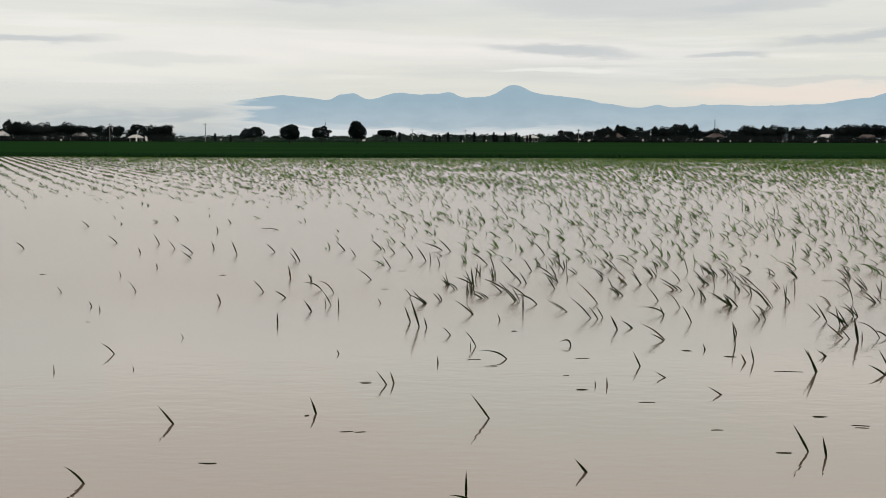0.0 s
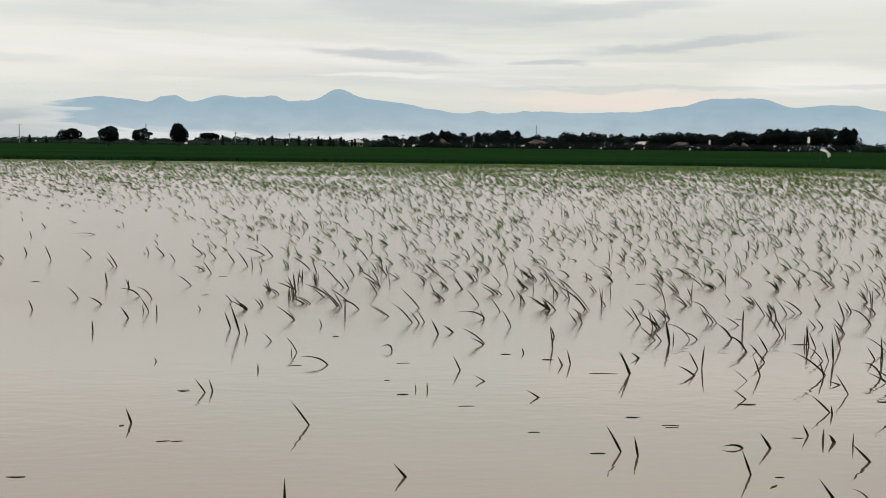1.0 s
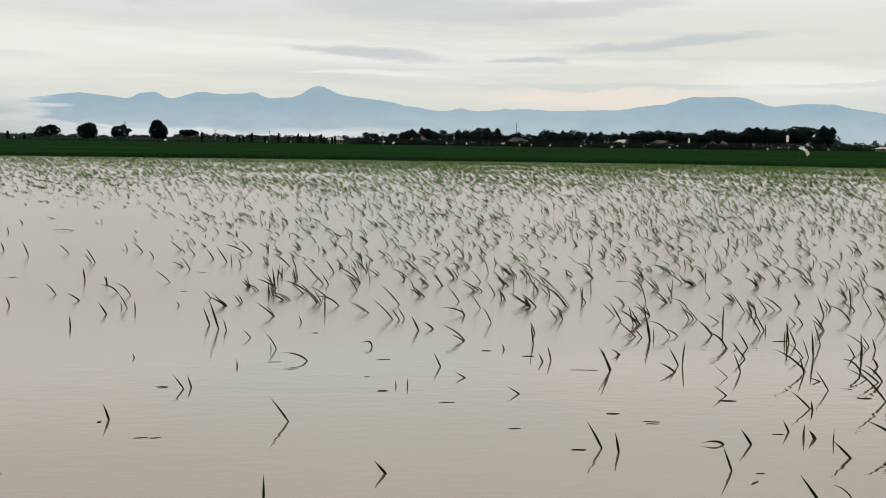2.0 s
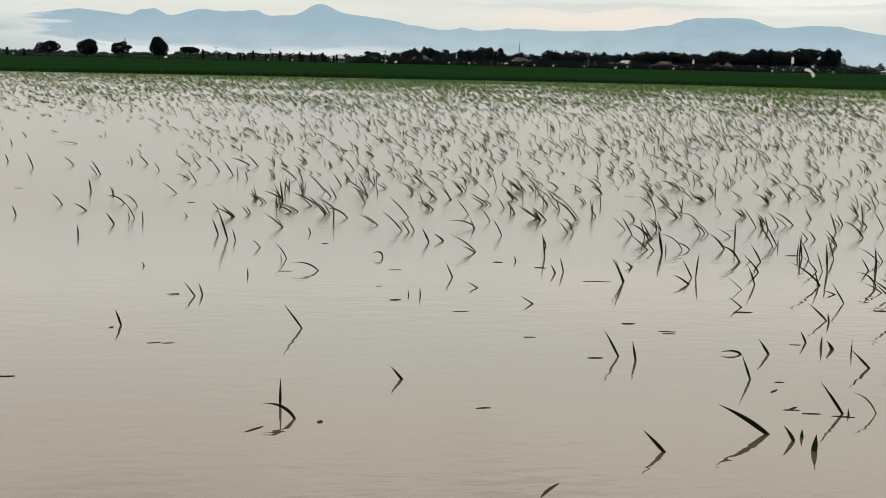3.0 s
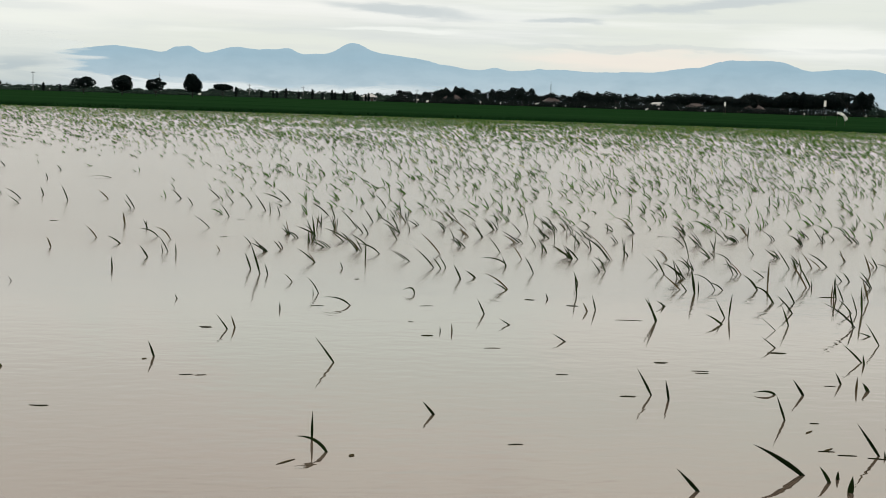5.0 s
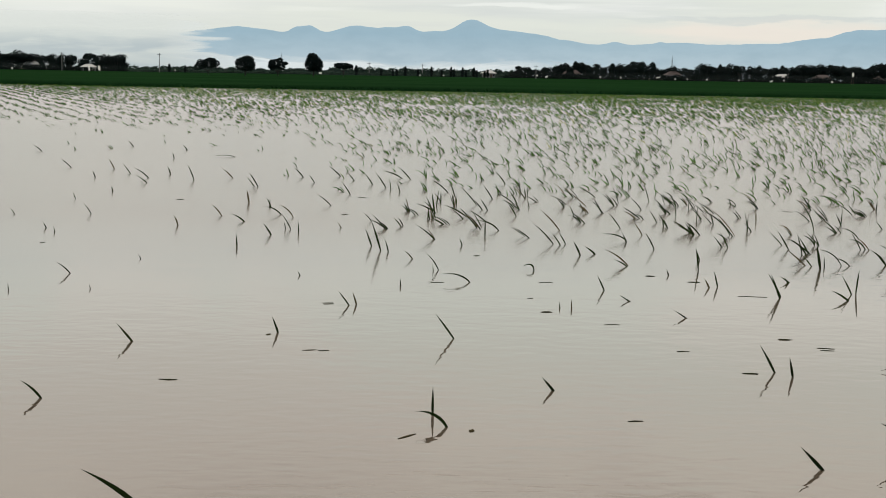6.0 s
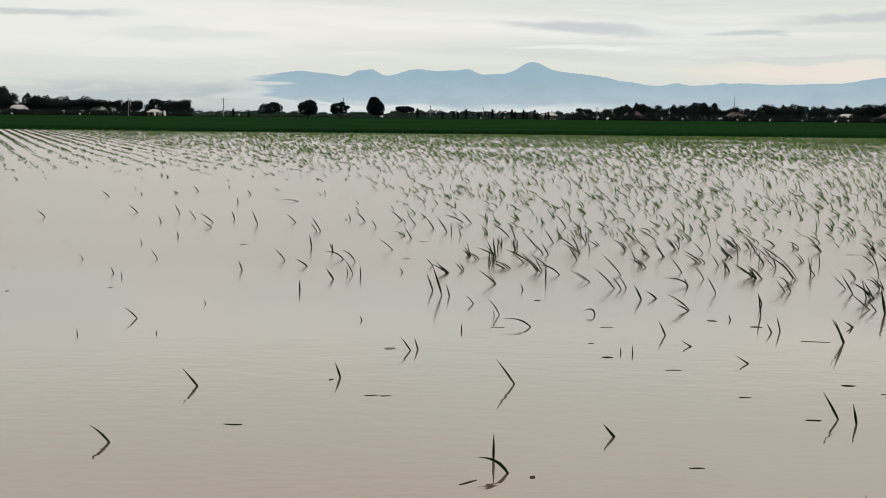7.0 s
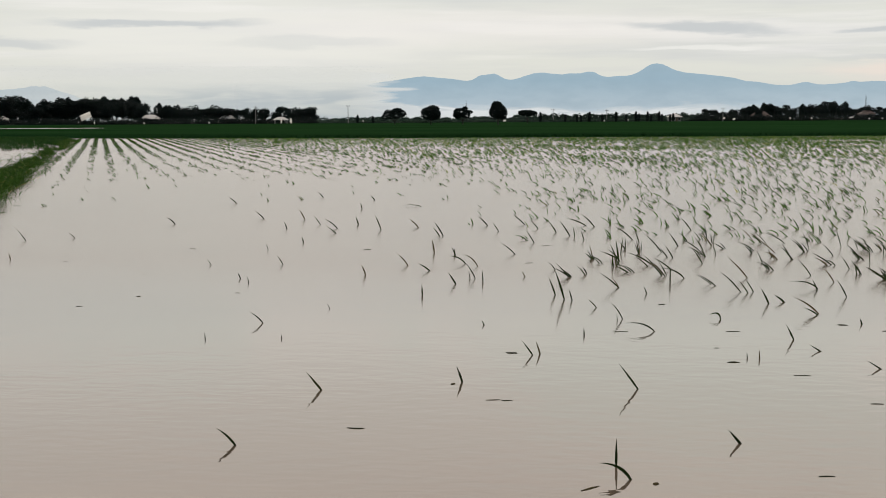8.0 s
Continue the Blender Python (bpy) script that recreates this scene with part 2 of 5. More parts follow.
def make_water():
    p = Paint("muddy_flood_water", 0.0, 1.333)
    silt = p.mix(p.ramp(p.noise(0.10, 5.0, (1, 0.6, 1)), 0.35, 0.7), (0.072, 0.056, 0.043), (0.094, 0.074, 0.058))
    silt = p.mix(p.math("MULTIPLY", p.ramp(p.noise(0.9, 5.0, (0.5, 1, 1), distort=0.8), 0.5, 0.75), 0.3), silt, (0.060, 0.046, 0.035))
    p.color(silt)
    gust = p.ramp(p.noise(0.22, 3.0, (0.55, 1.2, 1), 0.5, 0.4), 0.49, 0.66, smooth=True)
    fine = p.noise(9.0, 1.2, (0.75, 1.25, 1), 0.5, 0.3)
    wind = p.noise(3.2, 2.5, (0.50, 2.9, 1), 0.55, 0.5)
    swell = p.noise(1.9, 2.0, (0.8, 1.4, 1))
    h = p.math("MULTIPLY", p.math("MULTIPLY", fine, 0.0024), p.ramp(gust, 0, 1, 0.6, 1.15))
    h = p.math("ADD", h, p.math("MULTIPLY", p.math("MULTIPLY", wind, 0.0024), p.ramp(gust, 0, 1, 0.05, 1.0)))
    h = p.math("ADD", h, p.math("MULTIPLY", swell, 0.0026))
    # a breeze roughens the open water farther from the bank
    where = p.node("ShaderNodeSeparateXYZ")
    p.l.new(p.node("ShaderNodeTexCoord").outputs["Object"], where.inputs[0])
    out = p.math("ADD", where.outputs[1], p.math("MULTIPLY", p.noise(0.12, 3.0), 4.0))
    h = p.math("MULTIPLY", h, p.ramp(out, 10.0, 24.0, 1.0, 1.7, smooth=True))
    p.put(p.math("MULTIPLY", p.ramp(out, 9.0, 17.0, smooth=True), 0.22), p.bsdf.inputs["Roughness"])
    p.bump(h, 1.0, 1.0)
    return p.m


def make_ground():
    p = Paint("silty_ground", 0.9)
    c = p.mix(p.ramp(p.noise(0.02, 6.0), 0.35, 0.65), (0.05, 0.085, 0.03), (0.10, 0.10, 0.05))
    p.color(p.mix(p.math("MULTIPLY", p.noise(1.5, 5.0), 0.5), c, (0.12, 0.10, 0.07)))
    p.bump(p.noise(2.0, 6.0), 0.4, 0.1)
    return p.m


def make_canopy():
    p = Paint("young_rice_canopy", 1.0)
    # colour lowered for the shade among blades that the sheet lacks
    c = p.mix(p.ramp(p.noise(0.035, 5.0, (0.5, 1, 1)), 0.35, 0.65), (0.0065, 0.0225, 0.0075), (0.010, 0.031, 0.010))
    c = p.mix(p.math("MULTIPLY", p.ramp(p.noise(1.6, 5.0), 0.4, 0.7), 0.5), c, (0.005, 0.018, 0.005))
    p.color(c)
    p.bsdf.inputs["Specular IOR Level"].default_value = 0.0
    return p.m


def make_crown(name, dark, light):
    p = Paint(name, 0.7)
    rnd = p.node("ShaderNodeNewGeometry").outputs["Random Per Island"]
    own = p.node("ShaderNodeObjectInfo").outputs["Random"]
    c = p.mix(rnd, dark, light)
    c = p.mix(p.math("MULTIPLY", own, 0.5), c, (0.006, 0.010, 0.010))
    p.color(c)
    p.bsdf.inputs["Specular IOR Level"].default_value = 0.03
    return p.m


def haze_glow(name, low, high, z_low, z_high):
    """Mountains seen through kilometres of air: the haze is painted into their emission colour, paler low down."""
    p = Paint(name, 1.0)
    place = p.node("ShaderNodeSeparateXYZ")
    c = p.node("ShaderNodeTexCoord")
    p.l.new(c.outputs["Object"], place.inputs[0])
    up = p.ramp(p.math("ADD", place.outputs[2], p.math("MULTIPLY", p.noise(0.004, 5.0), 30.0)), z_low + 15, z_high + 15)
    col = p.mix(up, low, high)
    # darker mottling painted in for the shading of ridges and valleys
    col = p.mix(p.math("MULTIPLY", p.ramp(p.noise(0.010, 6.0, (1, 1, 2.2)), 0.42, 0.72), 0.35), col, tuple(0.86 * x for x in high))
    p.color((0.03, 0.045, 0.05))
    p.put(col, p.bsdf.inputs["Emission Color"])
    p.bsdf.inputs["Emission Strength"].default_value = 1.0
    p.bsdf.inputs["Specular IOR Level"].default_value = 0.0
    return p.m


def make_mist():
    p = Paint("glowing_morning_mist", 1.0)
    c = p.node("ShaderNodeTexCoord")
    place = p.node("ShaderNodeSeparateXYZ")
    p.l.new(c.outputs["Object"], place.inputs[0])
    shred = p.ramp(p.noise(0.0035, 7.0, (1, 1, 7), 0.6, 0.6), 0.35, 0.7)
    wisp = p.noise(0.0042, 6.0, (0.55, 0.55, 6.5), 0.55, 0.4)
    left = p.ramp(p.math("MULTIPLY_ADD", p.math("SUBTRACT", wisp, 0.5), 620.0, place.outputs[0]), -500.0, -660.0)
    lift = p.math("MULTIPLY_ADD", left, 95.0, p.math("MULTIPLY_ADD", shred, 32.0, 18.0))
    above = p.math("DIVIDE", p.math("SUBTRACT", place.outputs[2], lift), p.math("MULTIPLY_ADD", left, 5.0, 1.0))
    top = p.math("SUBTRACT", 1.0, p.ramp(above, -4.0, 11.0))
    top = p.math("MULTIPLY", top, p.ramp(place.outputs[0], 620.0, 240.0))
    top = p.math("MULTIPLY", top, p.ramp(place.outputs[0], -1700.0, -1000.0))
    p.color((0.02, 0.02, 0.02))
    # daylight on the mist is put into its emission: greyer left, whiter right
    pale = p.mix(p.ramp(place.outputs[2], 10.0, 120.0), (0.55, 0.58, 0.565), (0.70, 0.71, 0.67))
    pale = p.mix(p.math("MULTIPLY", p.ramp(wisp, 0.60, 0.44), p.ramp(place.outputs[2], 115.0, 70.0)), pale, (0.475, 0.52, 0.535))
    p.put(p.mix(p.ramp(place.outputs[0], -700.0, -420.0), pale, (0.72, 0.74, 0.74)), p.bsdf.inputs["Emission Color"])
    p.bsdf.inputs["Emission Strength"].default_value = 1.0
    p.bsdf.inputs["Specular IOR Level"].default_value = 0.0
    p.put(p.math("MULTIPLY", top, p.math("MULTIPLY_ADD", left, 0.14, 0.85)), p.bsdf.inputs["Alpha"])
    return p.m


WATER = make_water()
GROUND = make_ground()
CANOPY = make_canopy()
# one leaf in three tones: backlit darkness in the near colour, lighter with distance
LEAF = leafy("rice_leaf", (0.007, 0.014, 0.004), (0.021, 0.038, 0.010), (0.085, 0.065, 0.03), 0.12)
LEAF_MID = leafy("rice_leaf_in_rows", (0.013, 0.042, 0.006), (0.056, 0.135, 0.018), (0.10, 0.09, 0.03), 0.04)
LEAF_FAR = leafy("rice_leaf_far", (0.026, 0.082, 0.013), (0.112, 0.225, 0.040), (0.30, 0.30, 0.08), 0.10, 0.6, 0.42)
LEAF_DEAD = plain("drowned_leaf", (0.050, 0.042, 0.022), (0.030, 0.026, 0.014), 30.0, 1.0, 0.2)
LEAF_WET = plain("sodden_leaf", (0.022, 0.024, 0.012), (0.014, 0.015, 0.008), 30.0, 1.0, 0.2)
GRASS = leafy("bund_grass", (0.010, 0.034, 0.006), (0.056, 0.125, 0.018), (0.22, 0.20, 0.07), 0.05)
GRASS_DARK = leafy("side_crop_leaf", (0.012, 0.040, 0.010), (0.030, 0.080, 0.018), (0.08, 0.10, 0.03), 0.04)
EARTH = plain("bund_earth", (0.045, 0.060, 0.022), (0.03, 0.05, 0.016), 1.4, 0.95, 0.6)
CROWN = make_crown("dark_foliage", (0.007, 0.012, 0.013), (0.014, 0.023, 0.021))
# paler copy of the foliage: distance haze put into the leaf colour
CROWN_HAZED = make_crown("hazed_foliage", (0.022, 0.045, 0.036), (0.045, 0.078, 0.056))
BARK = plain("bark", (0.030, 0.028, 0.025), (0.018, 0.017, 0.015), 3.0, 0.95, 0.6)
WHITE_CLOTH = leafy("white_plastic_sheet", (0.80, 0.80, 0.78), (0.86, 0.86, 0.84), (0.7, 0.7, 0.68), 0.0, 0.4, 0.8)
PALE_WALL = plain("pale_plaster", (0.24, 0.24, 0.23), (0.17, 0.17, 0.16), 0.7, 0.9, 0.3)
ROOF_RED = plain("weathered_red_tiles", (0.075, 0.05, 0.045), (0.05, 0.042, 0.04), 0.9, 0.9, 0.6)
ROOF_PALE = plain("pale_metal_roof", (0.38, 0.38, 0.37), (0.27, 0.27, 0.27), 0.8, 0.55, 0.3)
TIMBER = plain("weathered_timber", (0.12, 0.09, 0.065), (0.08, 0.06, 0.045), 2.0, 0.9, 0.4)
CONCRETE = plain("grey_concrete", (0.22, 0.22, 0.21), (0.15, 0.15, 0.145), 1.5, 0.9, 0.3)
STEEL = plain("dull_steel", (0.20, 0.21, 0.22), (0.13, 0.13, 0.14), 2.0, 0.5, 0.1, 0.8)
DARK_PANE = plain("dark_glass", (0.03, 0.035, 0.04), (0.02, 0.02, 0.025), 1.0, 0.1, 0.0)
# both ranges carry the haze as a glow of their own
HILLS = haze_glow("hazy_blue_mountains", (0.455, 0.53, 0.58), (0.305, 0.415, 0.495), 15, 130)
HILLS_FAINT = haze_glow("haze_faded_mountain", (0.56, 0.595, 0.60), (0.42, 0.475, 0.51), 20, 120)
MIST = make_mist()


# ================= mesh helpers =================
def mesh_object(name, verts, faces, material, parent=None, label="", smooth=False):
    me = bpy.data.meshes.new(name)
    me.from_pydata([tuple(q) for q in verts], [], [tuple(f) for f in faces])
    me.materials.append(material)
    if smooth:
        me.polygons.foreach_set("use_smooth", [True] * len(me.polygons))
    me.update()
    ob = new(name, me)
    if parent:
        ob.parent = parent
    if label:
        tagged(ob, label)
    return ob


def part(name, bm, material, parent=None, label="", smooth=False):
    me = bpy.data.meshes.new(name)
    bm.to_mesh(me)
    bm.free()
    me.materials.append(material)
    if smooth:
        me.polygons.foreach_set("use_smooth", [True] * len(me.polygons))
    ob = new(name, me)
    if parent:
        ob.parent = parent
    if label:
        tagged(ob, label)
    return ob


def add_box(bm, lo, hi, bevel=0.0):
    made = bmesh.ops.create_cube(bm, size=1.0)["verts"]
    for w in made:
        w.co = Vector((lo[i] + (w.co[i] + 0.5) * (hi[i] - lo[i]) for i in range(3)))
    if bevel:
        edges = {e for w in made for e in w.link_edges}
        bmesh.ops.bevel(bm, geom=list(edges), offset=bevel, segments=1, affect="EDGES")


def add_tube(bm, p0, p1, r0, r1, sides=7):
    p0, p1 = Vector(p0), Vector(p1)
    turn = (p1 - p0).to_track_quat("Z", "Y").to_matrix()
    rings = []
    for p, r in ((p0, r0), (p1, r1)):
        rings.append([bm.verts.new(p + turn @ Vector((r * math.cos(2 * math.pi * k / sides), r * math.sin(2 * math.pi * k / sides), 0))) for k in range(sides)])
    for k in range(sides):
        j = (k + 1) % sides
        bm.faces.new((rings[0][k], rings[0][j], rings[1][j], rings[1][k]))
    bm.faces.new(rings[1])
    bm.faces.new(rings[0][::-1])


def polar(turn, far, z=0.0):
    """A place by its bearing as read off the camera's view, in degrees to the left, and its distance."""
    t = radians(refit_turn(turn))
    return Vector((-far * math.sin(t), far * math.cos(t), z))


# ================= blades, many at once =================
def blades(base, tip, bend, width, facing, rings=4, keel=False):
    """Curved tapering blades as one set of vertices and faces. base, tip: n x 3; bend 0 straight to 1 drooping."""
    n = len(base)
    d = tip - base
    ctrl_straight = base + 0.5 * d
    ctrl_arch = base + d * np.array([0.12, 0.12, 0.0]) + np.array([0, 0, 1.0]) * (d[:, 2:3] * 1.08 + 0.22 * np.hypot(d[:, 0], d[:, 1])[:, None])
    k = np.clip(bend, 0, 1.6)[:, None]
    ctrl = ctrl_straight + (ctrl_arch - ctrl_straight) * k
    s = np.linspace(0, 1, rings)[None, :, None]
    line = (1 - s) ** 2 * base[:, None] + 2 * s * (1 - s) * ctrl[:, None] + s**2 * tip[:, None]
    tang = np.gradient(line, axis=1)
    tang /= np.linalg.norm(tang, axis=2, keepdims=True) + 1e-9
    ahead = np.array([0, 1.0, 0.0])
    side = np.cross(tang, ahead)
    side /= np.linalg.norm(side, axis=2, keepdims=True) + 1e-9
    other = np.cross(side, tang)
    wide = np.cos(facing)[:, None, None] * side + np.sin(facing)[:, None, None] * other
    t = np.linspace(0, 1, rings)
    taper = np.where(t < 0.35, 0.45 + 0.55 * t / 0.35, np.maximum(0.04, 1 - np.clip((t - 0.35) / 0.65, 0, 1) ** 1.6))
    half = 0.5 * width[:, None, None] * taper[None, :, None]
    left, right = line - wide * half, line + wide * half
    if keel:
        deep = np.cross(wide, tang) * half * 0.45
        verts = np.stack([left, line + deep, right], 2).reshape(-1, 3)
        cols = 3
    else:
        verts = np.stack([left, right], 2).reshape(-1, 3)
        cols = 2
    faces = []
    for r in range(rings - 1):
        for c in range(cols - 1):
            faces.append([r * cols + c, r * cols + c + 1, (r + 1) * cols + c + 1, (r + 1) * cols + c])
    faces = (np.array(faces)[None] + (np.arange(n) * rings * cols)[:, None, None]).reshape(-1, 4)
    return verts, faces


def quads(name, verts, faces, material, smooth=True):
    me = bpy.data.meshes.new(name)
    me.vertices.add(len(verts))
    me.vertices.foreach_set("co", np.ascontiguousarray(verts, dtype=np.float32).ravel())
    me.loops.add(faces.size)
    me.loops.foreach_set("vertex_index", np.ascontiguousarray(faces, dtype=np.int32).ravel())
    me.polygons.add(len(faces))
    me.polygons.foreach_set("loop_start", np.arange(len(faces), dtype=np.int32) * 4)
    me.polygons.foreach_set("loop_total", np.full(len(faces), 4, dtype=np.int32))
    me.update(calc_edges=True)
    me.polygons.foreach_set("use_smooth", np.full(len(faces), smooth))
    me.materials.append(material)
    me.validate()
    return new(name, me)


rng = np.random.default_rng(11)

# ================= ground, water, far fields =================
ROW_TURN = 20.9  # the planting rows run this far to the left of +y
ALONG = np.array([-math.sin(radians(ROW_TURN)), math.cos(radians(ROW_TURN))])
ACROSS = np.array([math.cos(radians(ROW_TURN)), math.sin(radians(ROW_TURN))])
EDGE_Y = 119.0


def edge_y(x):
    """The far edge of the flooded paddy."""
    return EDGE_Y - np.maximum(0.0, x - 36.0) * 0.55 + np.maximum(0.0, -x - 28.0) * 0.42


def ground_sheet():
    radii = [0.01, 60, 130, 400, 900, 1800, 3200, 4900]
    bm = bmesh.new()
    rings = []
    for r in radii:
        rings.append([bm.verts.new((r * math.sin(2 * math.pi * k / 48), r * math.cos(2 * math.pi * k / 48), -0.18)) for k in range(48)])
    for i in range(len(radii) - 1):
        for k in range(48):
            j = (k + 1) % 48
            bm.faces.new((rings[i][k], rings[i + 1][k], rings[i + 1][j], rings[i][j]))
    return tagged(part("ground", bm, GROUND), "flat silty farmland reaching the horizon", "ground", kind="structure")


ground_sheet()

xs = [-210, -160, -110, -70, -50, -28, 0, 36, 60, 90, 130]
water = mesh_object("water", [(x, -60, 0) for x in xs] + [(x, float(edge_y(x)) + 1.0, 0) for x in xs],
                    [(i, i + 1, i + len(xs) + 1, i + len(xs)) for i in range(len(xs) - 1)], WATER)
tagged(water, "still muddy flood water over a rice paddy", "water", kind="structure")
strip = mesh_object("water_strip", [tuple(polar(t, r, 0.44)) for t, r in ((33, 262), (20.6, 262), (20.9, 281), (33, 281))], [(0, 1, 2, 3)], WATER)
tagged(strip, "thin strip of flood water between green fields", "water", kind="structure")


def canopy_field():
    """Dense standing rice beyond the flooded plot: one thick uneven sheet with a skirt at its near edge."""
    turns = np.linspace(52, -52, 261)
    fars = np.concatenate([[0], np.geomspace(1.2, 640, 60)])
    verts = []
    for r in fars:
        for t in turns:
            w = radians(t)
            x0 = -math.tan(w) * EDGE_Y
            near = float(edge_y(x0)) / math.cos(w)
            p = polar(t, near + r)
            h = 0.34 + 0.07 * noise.noise(Vector((p.x * 0.06, p.y * 0.06, 2.0))) + 0.05 * noise.noise(Vector((p.x * 0.9, p.y * 0.4, 5.0)))
            verts.append((p.x, p.y, -0.1 if r == 0 else h))
    w = len(turns)
    faces = [(i * w + k, i * w + k + 1, (i + 1) * w + k + 1, (i + 1) * w + k) for i in range(len(fars) - 1) for k in range(w - 1)]
    return tagged(mesh_object("rice_field", verts, faces, CANOPY, smooth=True), "dense dark green rice crop standing beyond the flooded plot", "rice field", kind="stuff")


canopy_field()


def field_edge_blades():
    n = 26000
    x = rng.uniform(-85, 95, n)
    y = edge_y(x) + rng.exponential(5.0, n) - 0.6
    base = np.stack([x, y, np.full(n, 0.05)], 1)
    tip = base + np.stack([rng.normal(-0.12, 0.10, n), rng.normal(0, 0.08, n), rng.uniform(0.20, 0.38, n)], 1)
    vv, ff = blades(base, tip, rng.uniform(0, 0.6, n), rng.uniform(0.012, 0.03, n), rng.uniform(-0.8, 0.8, n), 3)
    ob = quads("rice_field_edge", vv, ff, CANOPY)
    tagged(ob, "upright green rice blades along the field edge", "rice plants", kind="stuff")


field_edge_blades()


# ================= grassy bund =================
def bund():
    bm = bmesh.new()
    steps, rows = 170, []
    for i in range(steps + 1):
        a = -8 + i * 0.82
        wob = 0.22 * noise.noise(Vector((a * 0.35, 3.0, 0)))
        ring = []
        for c, z in ((-1.92, -0.15), (-2.08, 0.03), (-2.3, 0.08), (-2.65, 0.08), (-2.95, 0.03), (-3.15, -0.15)):
            q = ALONG * a + ACROSS * (c + wob + 0.10 * noise.noise(Vector((a * 1.1, c, 4.0))))
            ring.append(bm.verts.new((q[0], q[1], z - 0.11 * min(1.0, max(0.0, (a - 50) / 14)) + (0.05 * noise.noise(Vector((a * 0.9, c * 2, 1.0))) if z > 0 else 0))))
        rows.append(ring)
    for p, q in zip(rows, rows[1:]):
        for k in range(5):
            bm.faces.new((p[k], p[k + 1], q[k + 1], q[k]))
    body = part("bund", bm, EARTH, smooth=True)
    tagged(body, "low earth bund overgrown with green grass between flooded plots", "bund", kind="structure")
    n = 42000
    a = -7 + 127 * rng.random(n) ** 1.2
    c = -2.48 + rng.normal(0, 0.26, n) - np.where(rng.random(n) < 0.06, rng.uniform(0, 1.6, n), 0)
    c = c + np.array([0.22 * noise.noise(Vector((float(i) * 0.35, 3.0, 0))) for i in a])
    thick = np.array([noise.noise(Vector((float(i) * 0.5, float(j) * 1.2, 9.0))) for i, j in zip(a, c)])
    keep = thick > np.interp(a, [20, 45, 58, 80, 120], [-0.38, -0.2, 0.16, 0.2, 0.1])
    a, c = a[keep], c[keep]
    n = len(a)
    q = ALONG[None] * a[:, None] + ACROSS[None] * c[:, None]
    base = np.stack([q[:, 0], q[:, 1], np.full(n, 0.02)], 1)
    tall = rng.uniform(0.06, 0.24, n) * (1 - 0.35 * np.abs(c + 2.48))
    tip = base + np.stack([rng.normal(-0.02, 0.16, n), rng.normal(0, 0.14, n), np.maximum(0.1, tall)], 1)
    vv, ff = blades(base, tip, rng.uniform(0.1, 1.0, n), rng.uniform(0.008, 0.022, n), rng.uniform(-1, 1, n), 4)
    ob = quads("bund_grass", vv, ff, GRASS)
    tagged(ob, "rank green grass growing on the earth bund", "grass", kind="stuff")


bund()


# green crop on the far part of the neighbouring plot
def side_crop():
    n = 34000
    a = 74 + 70 * rng.random(n) ** 0.8
    c = -2.9 - rng.uniform(0, 44, n)
    patchy = np.array([noise.noise(Vector((float(i) * 0.10, float(j) * 0.35, 12.0))) for i, j in zip(a, c)])
    keep = patchy > np.interp(a, [74, 86, 100], [0.2, -0.2, -0.6])
    a, c = a[keep], c[keep]
    n = len(a)
    q = ALONG[None] * a[:, None] + ACROSS[None] * c[:, None]
    base = np.stack([q[:, 0], q[:, 1], np.full(n, -0.02)], 1)
    tip = base + np.stack([rng.normal(-0.10, 0.12, n), rng.normal(0, 0.1, n), rng.uniform(0.14, 0.30, n)], 1)
    vv, ff = blades(base, tip, rng.uniform(0, 0.8, n), rng.uniform(0.03, 0.06, n), rng.uniform(-0.8, 0.8, n), 3)
    tagged(quads("rice_crop_side", vv, ff, GRASS_DARK), "green rice standing in the neighbouring flooded plot", "rice plants", kind="stuff")


side_crop()

# ================= mountains and mist =================
def ridge(name, material, label, turn_from, turn_to, far, massifs, tops, rough, seed):
    """A mountain range as a height field. massifs: turn, height, half-width left and right, flatness; tops stand on them: turn, height, half-width."""
    turns = np.arange(turn_from, turn_to, 0.07)
    depth = np.linspace(0, 1, 18)
    verts = []
    for d in depth:
        cross = math.sin(math.pi * min(1.0, 0.06 + d * 0.94)) ** 0.9 if d < 0.5 else 1.0 - 0.5 * (d - 0.5)
        for t in turns:
            h = max(high * math.exp(-(abs((t - at) / (left if t > at else right)) ** flat)) for at, high, left, right, flat in massifs)
            h += sum(high * math.exp(-((t - at) / half) ** 2) for at, high, half in tops) * min(1.0, 0.4 + 1.2 * d)
            fade = min(1.0, max(0.0, (t - turn_from) / 3.0)) * min(1.0, max(0.0, (turn_to - t) / 3.0))
            h += rough * fade * (noise.fractal(Vector((t * 1.3, d * 5.0, seed)), 0.9, 2.1, 5) + 0.35 * noise.noise(Vector((t * 8.0, d * 7, seed))) + 0.2 * noise.noise(Vector((t * 17.0, d * 7, seed))))
            p = polar(t - 0.1, far + 420 * d)
            verts.append((p.x, p.y, -6 if d == 0 else h * fade * cross))
    w = len(turns)
    faces = [(i * w + k, (i + 1) * w + k, (i + 1) * w + k + 1, i * w + k + 1) for i in range(len(depth) - 1) for k in range(w - 1)]
    ob = mesh_object(name, verts, faces, material, smooth=True)
    return tagged(ob, label, "mountains", kind="structure")


